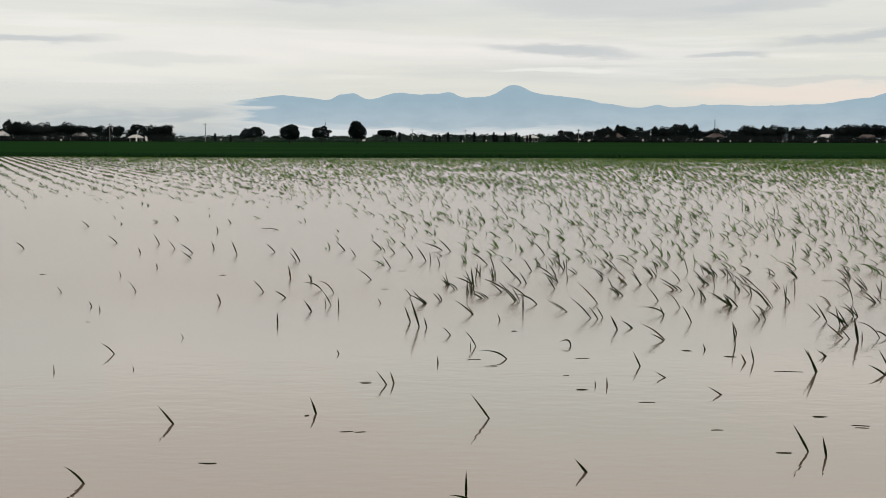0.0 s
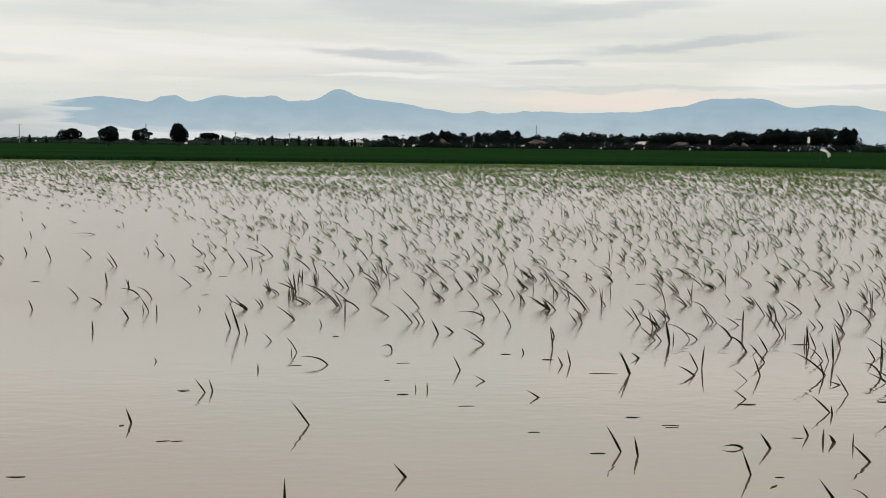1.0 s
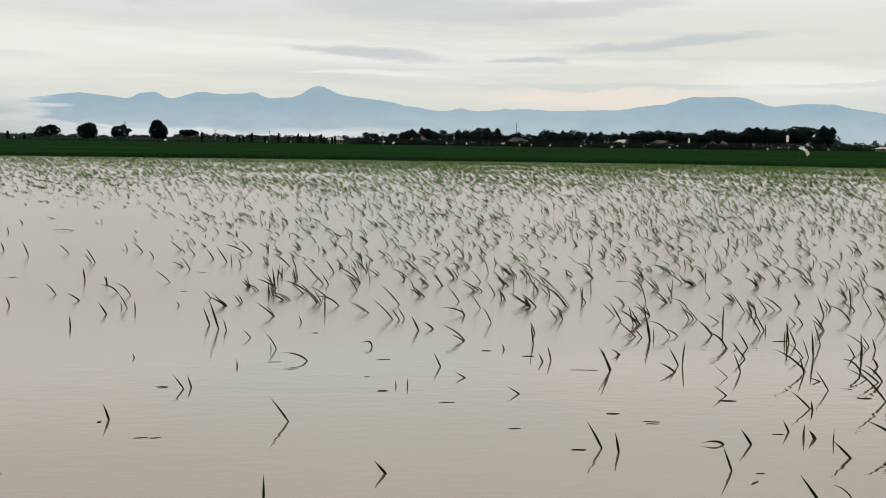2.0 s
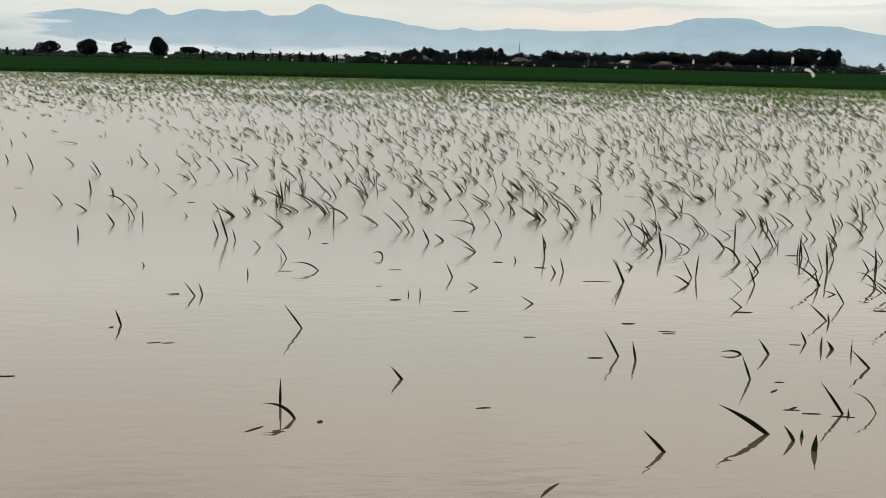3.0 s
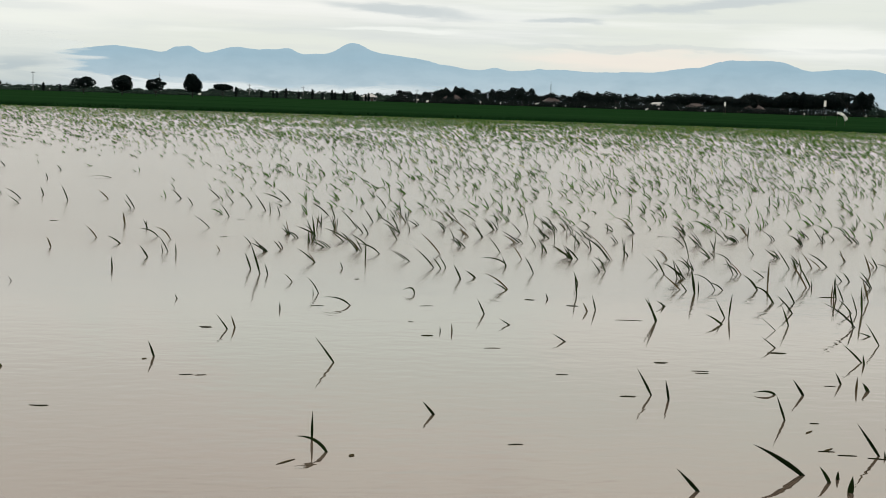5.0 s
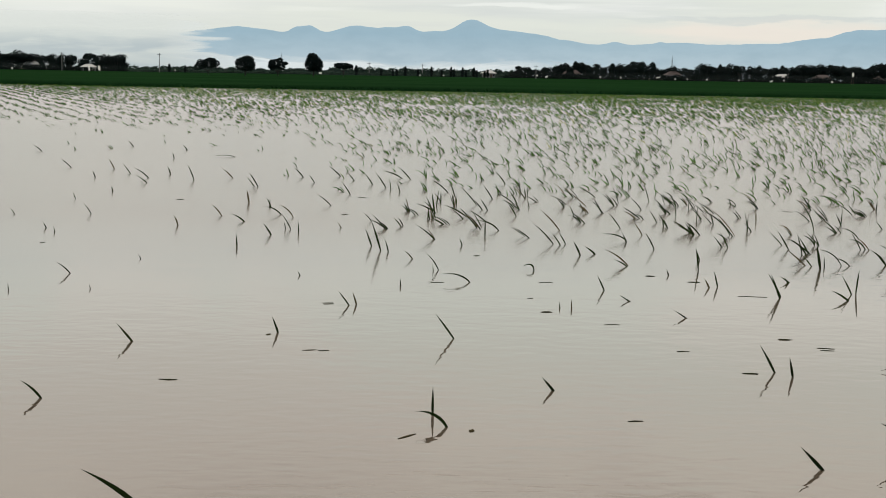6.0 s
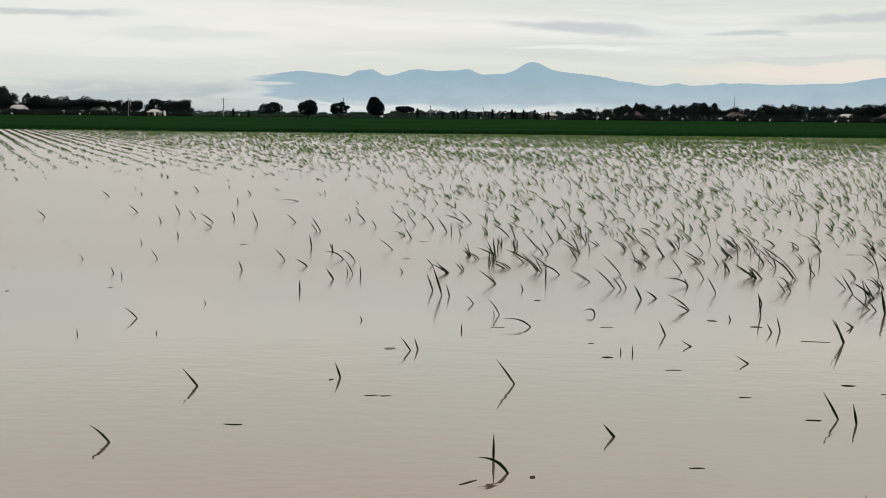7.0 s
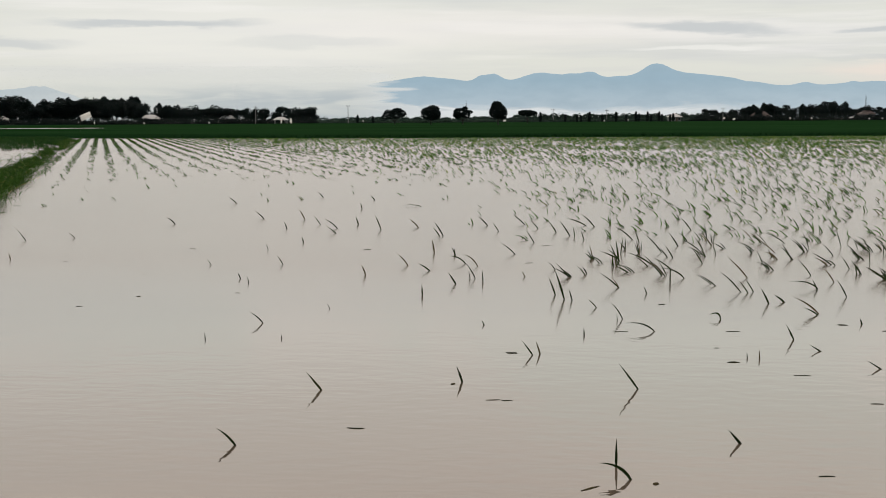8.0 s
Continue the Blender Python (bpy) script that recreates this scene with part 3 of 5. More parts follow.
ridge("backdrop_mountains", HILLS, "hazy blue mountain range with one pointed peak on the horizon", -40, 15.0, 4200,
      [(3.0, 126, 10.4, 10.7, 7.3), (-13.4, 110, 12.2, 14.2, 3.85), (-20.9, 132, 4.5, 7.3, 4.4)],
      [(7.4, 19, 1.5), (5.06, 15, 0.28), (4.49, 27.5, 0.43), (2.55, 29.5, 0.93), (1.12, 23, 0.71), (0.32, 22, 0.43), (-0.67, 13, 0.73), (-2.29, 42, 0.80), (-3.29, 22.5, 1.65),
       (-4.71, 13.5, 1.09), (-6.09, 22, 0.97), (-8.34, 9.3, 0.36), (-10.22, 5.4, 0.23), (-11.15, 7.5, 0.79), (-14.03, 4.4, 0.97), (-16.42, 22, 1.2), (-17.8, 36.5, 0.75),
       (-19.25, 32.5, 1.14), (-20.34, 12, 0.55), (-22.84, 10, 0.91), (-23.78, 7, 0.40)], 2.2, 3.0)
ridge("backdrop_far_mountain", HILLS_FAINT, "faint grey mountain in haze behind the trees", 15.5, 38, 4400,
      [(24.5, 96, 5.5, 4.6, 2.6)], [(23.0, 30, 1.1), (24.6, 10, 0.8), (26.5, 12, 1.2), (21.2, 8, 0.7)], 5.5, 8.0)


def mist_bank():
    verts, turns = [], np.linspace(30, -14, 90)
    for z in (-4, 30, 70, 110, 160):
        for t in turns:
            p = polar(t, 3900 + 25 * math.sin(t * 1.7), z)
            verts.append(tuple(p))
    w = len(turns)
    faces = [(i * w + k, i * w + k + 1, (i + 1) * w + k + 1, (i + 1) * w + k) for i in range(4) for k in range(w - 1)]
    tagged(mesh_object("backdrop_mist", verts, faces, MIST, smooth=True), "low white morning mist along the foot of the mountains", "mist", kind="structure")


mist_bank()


# ================= trees =================
def crown_clumps(rnd, lobes, count, size):
    """Clumps of leaves over a few lobes: verts and faces of many small uneven lumps. lobes: centre, radii."""
    base = np.array([(1, 0, 0), (-1, 0, 0), (0, 1, 0), (0, -1, 0), (0, 0, 1), (0, 0, -1)], float)
    tri = np.array([(0, 2, 4), (2, 1, 4), (1, 3, 4), (3, 0, 4), (2, 0, 5), (1, 2, 5), (3, 1, 5), (0, 3, 5)])
    weight = np.array([r[0] * r[1] for _, r in lobes])
    pick = rnd.choice(len(lobes), count, p=weight / weight.sum())
    way = rnd.normal(size=(count, 3))
    way /= np.linalg.norm(way, axis=1, keepdims=True)
    shell = rnd.uniform(0.45, 1.06, count) ** 0.6
    centre = np.array([lobes[i][0] for i in pick]) + way * shell[:, None] * np.array([lobes[i][1] for i in pick])
    lump = base[None] * (size * rnd.uniform(0.5, 1.5, (count, 1, 1))) * rnd.uniform(0.55, 1.25, (count, 6, 1)) * np.array([1.15, 1.15, 0.7])
    spin = rnd.uniform(0, 6.28, count)
    c, s = np.cos(spin)[:, None], np.sin(spin)[:, None]
    lump = np.stack([lump[..., 0] * c - lump[..., 1] * s, lump[..., 0] * s + lump[..., 1] * c, lump[..., 2]], 2)
    verts = (centre[:, None] + lump).reshape(-1, 3)
    faces = (tri[None] + (np.arange(count) * 6)[:, None, None]).reshape(-1, 3)
    return verts, faces


def tree(label, seed, high, wide, trunk_high, lobes, count, size, crown_mat=CROWN, category="tree", limbs=5):
    """A broadleaf tree: tapered trunk with limbs, and a crown of many leaf clumps."""
    rnd = np.random.default_rng(seed)
    thing = tagged(new("tree"), label, category)
    bm = bmesh.new()
    r = (0.022 if high > 7 else 0.036) * high
    add_tube(bm, (0, 0, -0.3), (0.05 * r, 0, trunk_high * 0.6), r, r * 0.8)
    add_tube(bm, (0.05 * r, 0, trunk_high * 0.6), (0.2 * r, 0.1 * r, high * 0.72), r * 0.8, r * 0.25)
    for k in range(limbs):
        ang = 2.4 * k + rnd.uniform(0, 1)
        z0 = trunk_high * rnd.uniform(0.75, 1.1)
        add_tube(bm, (0, 0, z0), (math.cos(ang) * wide * 0.36, math.sin(ang) * wide * 0.36, z0 + (high - z0) * rnd.uniform(0.35, 0.7)), r * 0.5, r * 0.12, 5)
    part("trunk", bm, BARK, thing)
    shaped = [((x * wide, y * wide, z * high), (a * wide, a * wide, b * high)) for x, y, z, a, b in lobes]
    vv, ff = crown_clumps(rnd, shaped, count, size)
    mesh_object("crown", vv, ff, crown_mat, thing)
    return thing


def lobes_random(seed, n, low=0.35):
    rnd = np.random.default_rng(seed)
    out = [(0, 0, 0.62, 0.30, 0.30)]
    for _ in range(n):
        ang, r = rnd.uniform(0, 6.28), rnd.uniform(0.15, 0.34)
        out.append((r * math.cos(ang), r * math.sin(ang), rnd.uniform(low, 0.84), rnd.uniform(0.12, 0.24), rnd.uniform(0.10, 0.19)))
    return out


# the five free-standing trees in the green field
def lone(turn, far, thing):
    thing.matrix_world = Matrix.Translation(polar(turn, far, 0.2)) @ Matrix.Rotation(radians(turn), 4, "Z")
    for piece in thing.children:
        if piece.name.startswith("crown"):
            piece.location.z, piece.scale = 0.35, (1.05, 1.05, 1.02)
    return thing


lone(8.56, 390, tree("dark spreading tree with a lopsided crown in green field", 1, 4.7, 6.6, 1.1,
                     [(0.05, 0, 0.62, 0.34, 0.30), (-0.25, 0, 0.60, 0.24, 0.28), (0.30, 0.05, 0.62, 0.20, 0.22), (-0.42, 0, 0.45, 0.14, 0.26), (0.12, -0.1, 0.82, 0.2, 0.16)], 1800, 0.18))
lone(7.03, 360, tree("dark round-crowned tree standing alone in green field", 2, 5.1, 5.7, 1.2,
                     [(0, 0, 0.56, 0.44, 0.36), (0.1, 0.1, 0.78, 0.3, 0.2), (-0.2, -0.1, 0.54, 0.26, 0.30), (0.22, 0, 0.48, 0.24, 0.28)], 2200, 0.18))
lone(5.67, 358, tree("dark ragged tree with an open uneven crown", 3, 4.7, 5.1, 1.2,
                     [(-0.16, 0, 0.62, 0.32, 0.28), (0.18, 0, 0.55, 0.2, 0.26), (0.36, 0, 0.66, 0.13, 0.10), (-0.3, 0.1, 0.5, 0.2, 0.2), (0.1, 0, 0.85, 0.14, 0.13)], 1280, 0.18))
lone(4.18, 348, tree("tall dark oval-crowned tree standing alone in green field", 4, 5.8, 5.0, 1.4,
                     [(0, 0, 0.56, 0.40, 0.34), (-0.05, 0, 0.80, 0.28, 0.2), (0.2, 0.1, 0.48, 0.28, 0.30), (-0.2, 0, 0.50, 0.24, 0.30)], 2400, 0.18))
lone(2.93, 385, tree("small dark flat-topped tree at the field's edge", 5, 4.0, 5.6, 1.5,
                     [(0, 0, 0.72, 0.38, 0.22), (-0.25, 0, 0.74, 0.22, 0.18), (0.28, 0, 0.7, 0.2, 0.16)], 1240, 0.18))


def narrow_tree(seed, high, mat=CROWN):
    return tree("narrow dark columnar tree beside the fields", seed, high, high * 0.24, high * 0.12,
                [(0, 0, 0.3, 0.42, 0.22), (0, 0, 0.52, 0.44, 0.24), (0.05, 0, 0.74, 0.34, 0.2), (0, 0, 0.9, 0.18, 0.1)], 170, 0.30, mat, limbs=0)


columns = [narrow_tree(20, 4.2), narrow_tree(21, 3.5), narrow_tree(22, 5.0)]
spots = (10.14, 9.49, 2.39, 1.34, 0.84, 0.68, 0.32, -0.22, -0.79, -1.21, -1.62, -1.74, -2.10, -2.24, -2.58, -2.70, -3.04, -3.16)
rnd_py = random.Random(4)
for i, turn in enumerate(spots):
    m = Matrix.Translation(polar(turn, 600 + rnd_py.uniform(-15, 25), 0.1)) @ Matrix.Rotation(rnd_py.uniform(0, 6), 4, "Z")
    if i < 3:
        columns[i].matrix_world = m
    else:
        copy_thing(columns[rnd_py.randrange(3)], m)
    tagged(columns[i % 3], group="columnar trees along the road")

# woods: a few kinds of trees, repeated
KINDS = [
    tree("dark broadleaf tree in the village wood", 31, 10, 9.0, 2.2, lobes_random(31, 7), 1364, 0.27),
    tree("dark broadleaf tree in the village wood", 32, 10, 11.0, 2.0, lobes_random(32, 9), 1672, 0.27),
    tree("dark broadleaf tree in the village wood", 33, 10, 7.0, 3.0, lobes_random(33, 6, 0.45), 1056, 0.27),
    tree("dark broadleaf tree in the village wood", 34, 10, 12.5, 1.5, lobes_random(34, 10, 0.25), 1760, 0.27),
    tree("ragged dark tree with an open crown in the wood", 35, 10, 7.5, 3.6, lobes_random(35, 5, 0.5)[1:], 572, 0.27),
]
for k in KINDS:
    tagged(k, group="trees of the village wood")
used = set()


def stand(kind, turn, far, high, spin):
    ob = KINDS[kind]
    s = high / 10.0
    m = Matrix.Translation(polar(turn, far, 0.0)) @ Matrix.Rotation(spin, 4, "Z")
    if kind in used:
        ob = copy_thing(ob, m)
    else:
        used.add(kind)
        ob.matrix_world = m
    ob.scale = (s, s, s)


# stretches of wood: turn from, turn to, top of the crowns in degrees over eye level, number of trees
for lo, hi, top, count in (
        (25.5, 23.8, 1.05, 5), (23.6, 22.0, 0.95, 6), (22.0, 20.6, 0.90, 5), (20.6, 19.3, 0.92, 5), (19.3, 18.95, 0.72, 2), (18.5, 17.3, 0.66, 4),
        (17.3, 15.9, 0.60, 5), (15.9, 14.7, 0.62, 4), (14.6, 13.9, 0.52, 2), (13.7, 12.0, 0.54, 6),
        (-4.3, -6.0, 0.34, 6), (-6.0, -7.5, 0.55, 6), (-7.5, -8.6, 0.52, 4), (-8.6, -10.0, 0.58, 6), (-10.0, -12.0, 0.44, 8), (-12.0, -13.4, 0.55, 6),
        (-13.4, -15.6, 0.48, 9), (-15.6, -18.0, 0.62, 9), (-18.0, -20.2, 0.62, 9), (-20.2, -21.6, 0.76, 6), (-21.6, -23.0, 0.88, 6), (-22.95, -23.5, 0.45, 3), (-23.45, -23.85, 0.90, 2),
        (-27.2, -27.7, 0.70, 2), (25.5, 30.0, 0.95, 10), (-28.5, -34.0, 0.5, 10)):
    count = round(count * 1.8)
    for i in range(count):
        far = rnd_py.uniform(690, 800)
        turn = lo + (hi - lo) * (i + rnd_py.uniform(0.15, 0.85)) / count
        high = far * math.tan(radians(top + 0.07)) * rnd_py.uniform(0.68, 1.12) + 1.6
        stand(rnd_py.choice((0, 1, 2, 3, 0, 1, 4, 2, 4)), turn, far, high, rnd_py.uniform(0, 6.28))


def thicket(name, label, stretches, far_lo, far_hi, material, size, seed):
    """Bushes too far off to count, joined along their stretch. stretches: turn from, turn to, lowest and highest crown in metres, lobes, clumps."""
    rnd = np.random.default_rng(seed)
    verts, faces, at = [], [], 0
    for lo, hi, low, high, count, clumps in stretches:
        lobes = []
        for i in range(count):
            p = polar(lo + (hi - lo) * (i + rnd.random()) / count, rnd.uniform(far_lo, far_hi))
            h = rnd.uniform(low, high)
            r = rnd.uniform(1.4, 3.0)
            lobes.append(((p.x, p.y, h * 0.45), (r, r, h * 0.52)))
        vv, ff = crown_clumps(rnd, lobes, clumps, size)
        verts.append(vv)
        faces.append(ff + at)
        at += len(vv)
    tagged(mesh_object(name, np.concatenate(verts), np.concatenate(faces), material), label, "bushes", kind="stuff")


thicket("far_thicket", "low haze-greyed thickets and village trees beyond the fields",
        [(12.2, 3.0, 1.8, 4.2, 150, 13000), (3.5, -4.5, 2.8, 5.6, 150, 14000), (-23.8, -29.0, 2.4, 6.5, 80, 7000)], 760, 860, CROWN_HAZED, 0.42, 51)
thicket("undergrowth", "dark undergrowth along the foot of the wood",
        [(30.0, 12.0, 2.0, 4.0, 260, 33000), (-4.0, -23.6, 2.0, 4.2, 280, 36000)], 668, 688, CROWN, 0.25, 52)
thicket("low_hedge", "low haze-greyed green hedge beyond the fields", [(12.0, -4.0, 1.2, 2.2, 200, 9000)], 668, 688, CROWN_HAZED, 0.36, 53)

# ================= houses, poles, sheets =================
def house(label, wide, deep, wall_h, roof_h, roof_mat, open_sides=False):
    thing = tagged(new("house"), label, "house")
    if open_sides:
        for x in (-wide / 2 + 0.2, wide / 2 - 0.2):
            for y in (-deep / 2 + 0.2, deep / 2 - 0.2):
                bm = bmesh.new()
                add_box(bm, (x - 0.12, y - 0.12, -0.2), (x + 0.12, y + 0.12, wall_h))
                part("post", bm, PALE_WALL, thing)
    else:
        bm = bmesh.new()
        add_box(bm, (-wide / 2, -deep / 2, -0.2), (wide / 2, deep / 2, wall_h))
        part("wall", bm, PALE_WALL, thing)
        bm = bmesh.new()
        add_box(bm, (-0.5, -deep / 2 - 0.05, 0), (0.5, -deep / 2 + 0.03, 2.05))
        part("door", bm, TIMBER, thing)
        for x in (-wide * 0.3, wide * 0.3):
            bm = bmesh.new()
            add_box(bm, (x - 0.6, -deep / 2 - 0.04, 0.95), (x + 0.6, -deep / 2 + 0.03, 2.05))
            win = part("window", bm, TIMBER, thing)
            bm = bmesh.new()
            add_box(bm, (x - 0.5, -deep / 2 - 0.06, 1.03), (x + 0.5, -deep / 2 - 0.035, 1.97))
            part("pane", bm, DARK_PANE, win)
    o = 0.7
    a, b, z = wide / 2 + o, deep / 2 + o, wall_h - 0.15
    verts = [(-a, -b, z), (a, -b, z), (a, b, z), (-a, b, z), (-a + b * 0.8, 0, z + roof_h), (a - b * 0.8, 0, z + roof_h)]
    faces = [(0, 1, 5, 4), (1, 2, 5), (2, 3, 4, 5), (3, 0, 4), (3, 2, 1, 0)]
    mesh_object("roof", verts, faces, roof_mat, thing)
    return thing


def settle(thing, turn, far, spin=0.0, z=0.0):
    thing.matrix_world = Matrix.Translation(polar(turn, far, z)) @ Matrix.Rotation(radians(turn + spin), 4, "Z")
    return thing


settle(house("small open pavilion with a pale metal roof among trees", 6.0, 4.5, 2.3, 1.5, ROOF_PALE, True), 13.37, 655, 8)
settle(house("white-walled village house with a pale roof", 5.0, 5.0, 2.6, 1.8, ROOF_PALE), -3.2, 668, 30)
settle(house("village house with a weathered red tiled roof", 8.5, 6.0, 2.8, 1.9, ROOF_RED), -16.9, 694, 10)
settle(house("village house with a weathered red tiled roof", 9.0, 6.5, 2.8, 2.0, ROOF_RED), -19.3, 696, -12)
settle(house("white-walled village house half hidden by trees", 7.0, 6.0, 3.4, 2.0, ROOF_RED), -10.9, 690, 15)
settle(house("village house with a pale metal roof", 10.0, 6.0, 3.0, 1.8, ROOF_PALE), -15.4, 700, 5)
settle(house("village house with a weathered red tiled roof", 9.0, 6.0, 3.0, 2.2, ROOF_RED), -6.7, 700, 0)
settle(house("long low shed with a pale metal roof", 17.0, 6.0, 2.0, 0.7, ROOF_PALE), -26.2, 745, 4)
settle(house("village house behind trees with pale walls", 9.0, 6.0, 3.2, 2.2, ROOF_PALE), 18.75, 705, 6)
settle(house("village house behind trees with pale walls", 8.0, 6.0, 3.0, 2.0, ROOF_PALE), 15.6, 706, -6)
settle(house("village house behind trees with pale walls", 8.0, 6.0, 3.0, 2.0, ROOF_PALE), 24.6, 706, 0)


def power_pole(high):
    thing = tagged(new("power_pole"), "slim concrete power pole with a crossarm", "power pole")
    bm = bmesh.new()
    add_tube(bm, (0, 0, -0.3), (0, 0, high), 0.20, 0.12, 8)
    part("pole", bm, CONCRETE, thing)
    bm = bmesh.new()
    add_box(bm, (-0.9, -0.06, high - 0.7), (0.9, 0.06, high - 0.55))
    part("crossarm", bm, STEEL, thing)
    for x in (-0.8, 0, 0.8):
        bm = bmesh.new()
        add_tube(bm, (x, 0, high - 0.55), (x, 0, high - 0.25), 0.07, 0.05, 6)
        part("insulator", bm, CONCRETE, thing)
    return thing


settle(power_pole(9.2), 10.54, 640)
for turn, far, high in ((14.42, 660, 9.0), (1.85, 680, 7.0), (-0.40, 680, 6.6), (-5.20, 600, 6.4)):
    settle(power_pole(high), turn, far, 10)


def mast(high, label, wide=0.9):
    thing = tagged(new("radio_mast"), label, "radio mast")
    for x, y in ((-1, -0.6), (1, -0.6), (0, 1)):
        bm = bmesh.new()
        add_tube(bm, (x * wide / 2, y * wide / 2, -0.3), (x * wide / 4, y * wide / 4, high), 0.09, 0.06, 5)
        part("leg", bm, STEEL, thing)
    bm = bmesh.new()
    n = int(high / 1.2)
    for i in range(n):
        w0, w1 = wide / 2 * (1 - i / n / 2), wide / 2 * (1 - (i + 1) / n / 2)
        z0, z1 = high * i / n, high * (i + 1) / n
        add_tube(bm, (-w0, -0.6 * w0, z0), (w1, -0.6 * w1, z1), 0.04, 0.04, 4)
        add_tube(bm, (w0, -0.6 * w0, z0), (0, w1, z1), 0.04, 0.04, 4)
    part("lattice", bm, STEEL, thing)
    bm = bmesh.new()
    add_tube(bm, (0, 0, high - 0.5), (0, 0, high + 2.0), 0.06, 0.03, 5)
    part("antenna", bm, STEEL, thing)
    return thing


settle(mast(12.0, "slender steel radio mast behind a ragged tree"), 5.53, 820, 0)
settle(mast(16.0, "slender steel radio mast rising over the wood"), -10.85, 950, 0)


def field_sheet(label, wide, high, lift, sag, tilt, slant=0.0, stick=0.016):
    """A white plastic sheet hung between two sticks to scare birds."""
    thing = tagged(new("plastic_sheet"), label, "bird scarer")
    n = 8
    verts, faces = [], []
    for side in (0, 1):
        for i in range(n + 1):
            for j in range(n + 1):
                s, t = i / n, j / n
                x = (s - 0.5) * wide
                z = lift + (t - 0.5) * high + x * tilt - sag * math.sin(math.pi * s) * (0.4 + 0.6 * (1 - t))
                y = 0.12 * wide * math.sin(2.4 * s + 1.7 * t) * t + side * 0.006
                verts.append((x - (t - 0.5) * high * slant, y, z))
    w, base = n + 1, (n + 1) ** 2
    for i in range(n):
        for j in range(n):
            q = (i * w + j, (i + 1) * w + j, (i + 1) * w + j + 1, i * w + j + 1)
            faces += [q, tuple(base + k for k in q[::-1])]
    mesh_object("sheet", verts, faces, WHITE_CLOTH, thing, smooth=True)
    for x in (-wide / 2, wide / 2):
        bm = bmesh.new()
        add_tube(bm, (x, 0.03, -0.1), (x, 0.03, lift + high / 2 + x * tilt + 0.05), stick, stick * 0.75, 6)
        part("stick", bm, TIMBER, thing)
    return thing


settle(field_sheet("tilted white plastic sheet on sticks in the field", 1.38, 0.74, 2.42, 0.02, 0.42, 0.38, 0.009), 21.33, 190, 0)


def draped_sheet(label, wide, drop, lift):
    """A crumpled sheet thrown over a sloping stick, its loose end hanging lower."""
    thing = tagged(new("plastic_sheet"), label, "bird scarer")
    n = 14
    verts, faces = [], []
    for side in (0, 1):
        for i in range(n + 1):
            for j in range(n + 1):
                s, t = i / n, j / n
                fold = 0.10 * math.sin(9 * s + 2.5 * t) + 0.06 * math.sin(17 * s - 4 * t)
                x = (s - 0.5) * wide + 0.10 * wide * math.sin(5 * t) * s
                hang = drop * (0.45 + 0.55 * s) * (1 - 0.35 * math.sin(6.5 * s + 0.6) ** 2)
                z = lift + 0.22 * wide * math.sin(2.6 * s + 0.35) - 0.42 * wide * s * s - hang * t
                verts.append((x, fold * t * drop * 2.2 + side * 0.006, z + fold * 0.25 * drop))
    w, base = n + 1, (n + 1) ** 2
    for i in range(n):
        for j in range(n):
            q = (i * w + j, (i + 1) * w + j, (i + 1) * w + j + 1, i * w + j + 1)
            faces += [q, tuple(base + k for k in q[::-1])]
    mesh_object("sheet", verts, faces, WHITE_CLOTH, thing, smooth=True)
    for x, top in ((-wide * 0.48, lift + 0.1), (wide * 0.30, lift - 0.08)):
        bm = bmesh.new()
        add_tube(bm, (x, 0.04, -0.1), (x + 0.03, 0.04, top), 0.014, 0.010, 6)
        part("stick", bm, TIMBER, thing)
    return thing


settle(draped_sheet("crumpled white plastic sheet draped over sticks in green rice", 1.05, 0.52, 1.62), -22.78, 150, 0)
settle(field_sheet("white banner hung upright on sticks", 0.6, 1.5, 3.9, 0.02, 0.0), -22.09, 330, 0)
settle(field_sheet("white banner hung upright on sticks", 0.5, 1.2, 3.3, 0.02, 0.0), -18.1, 380, 0)
settle(field_sheet("white banner hung upright on sticks", 0.5, 1.3, 1.5, 0.02, -0.25), 13.35, 460, 0)
settle(field_sheet("white banner hung upright on sticks", 0.7, 1.5, 1.7, 0.02, -0.6), 12.95, 440, 0)
settle(field_sheet("white banner hung upright on sticks", 0.4, 0.9, 1.3, 0.02, 0.1), 21.0, 520, 0)
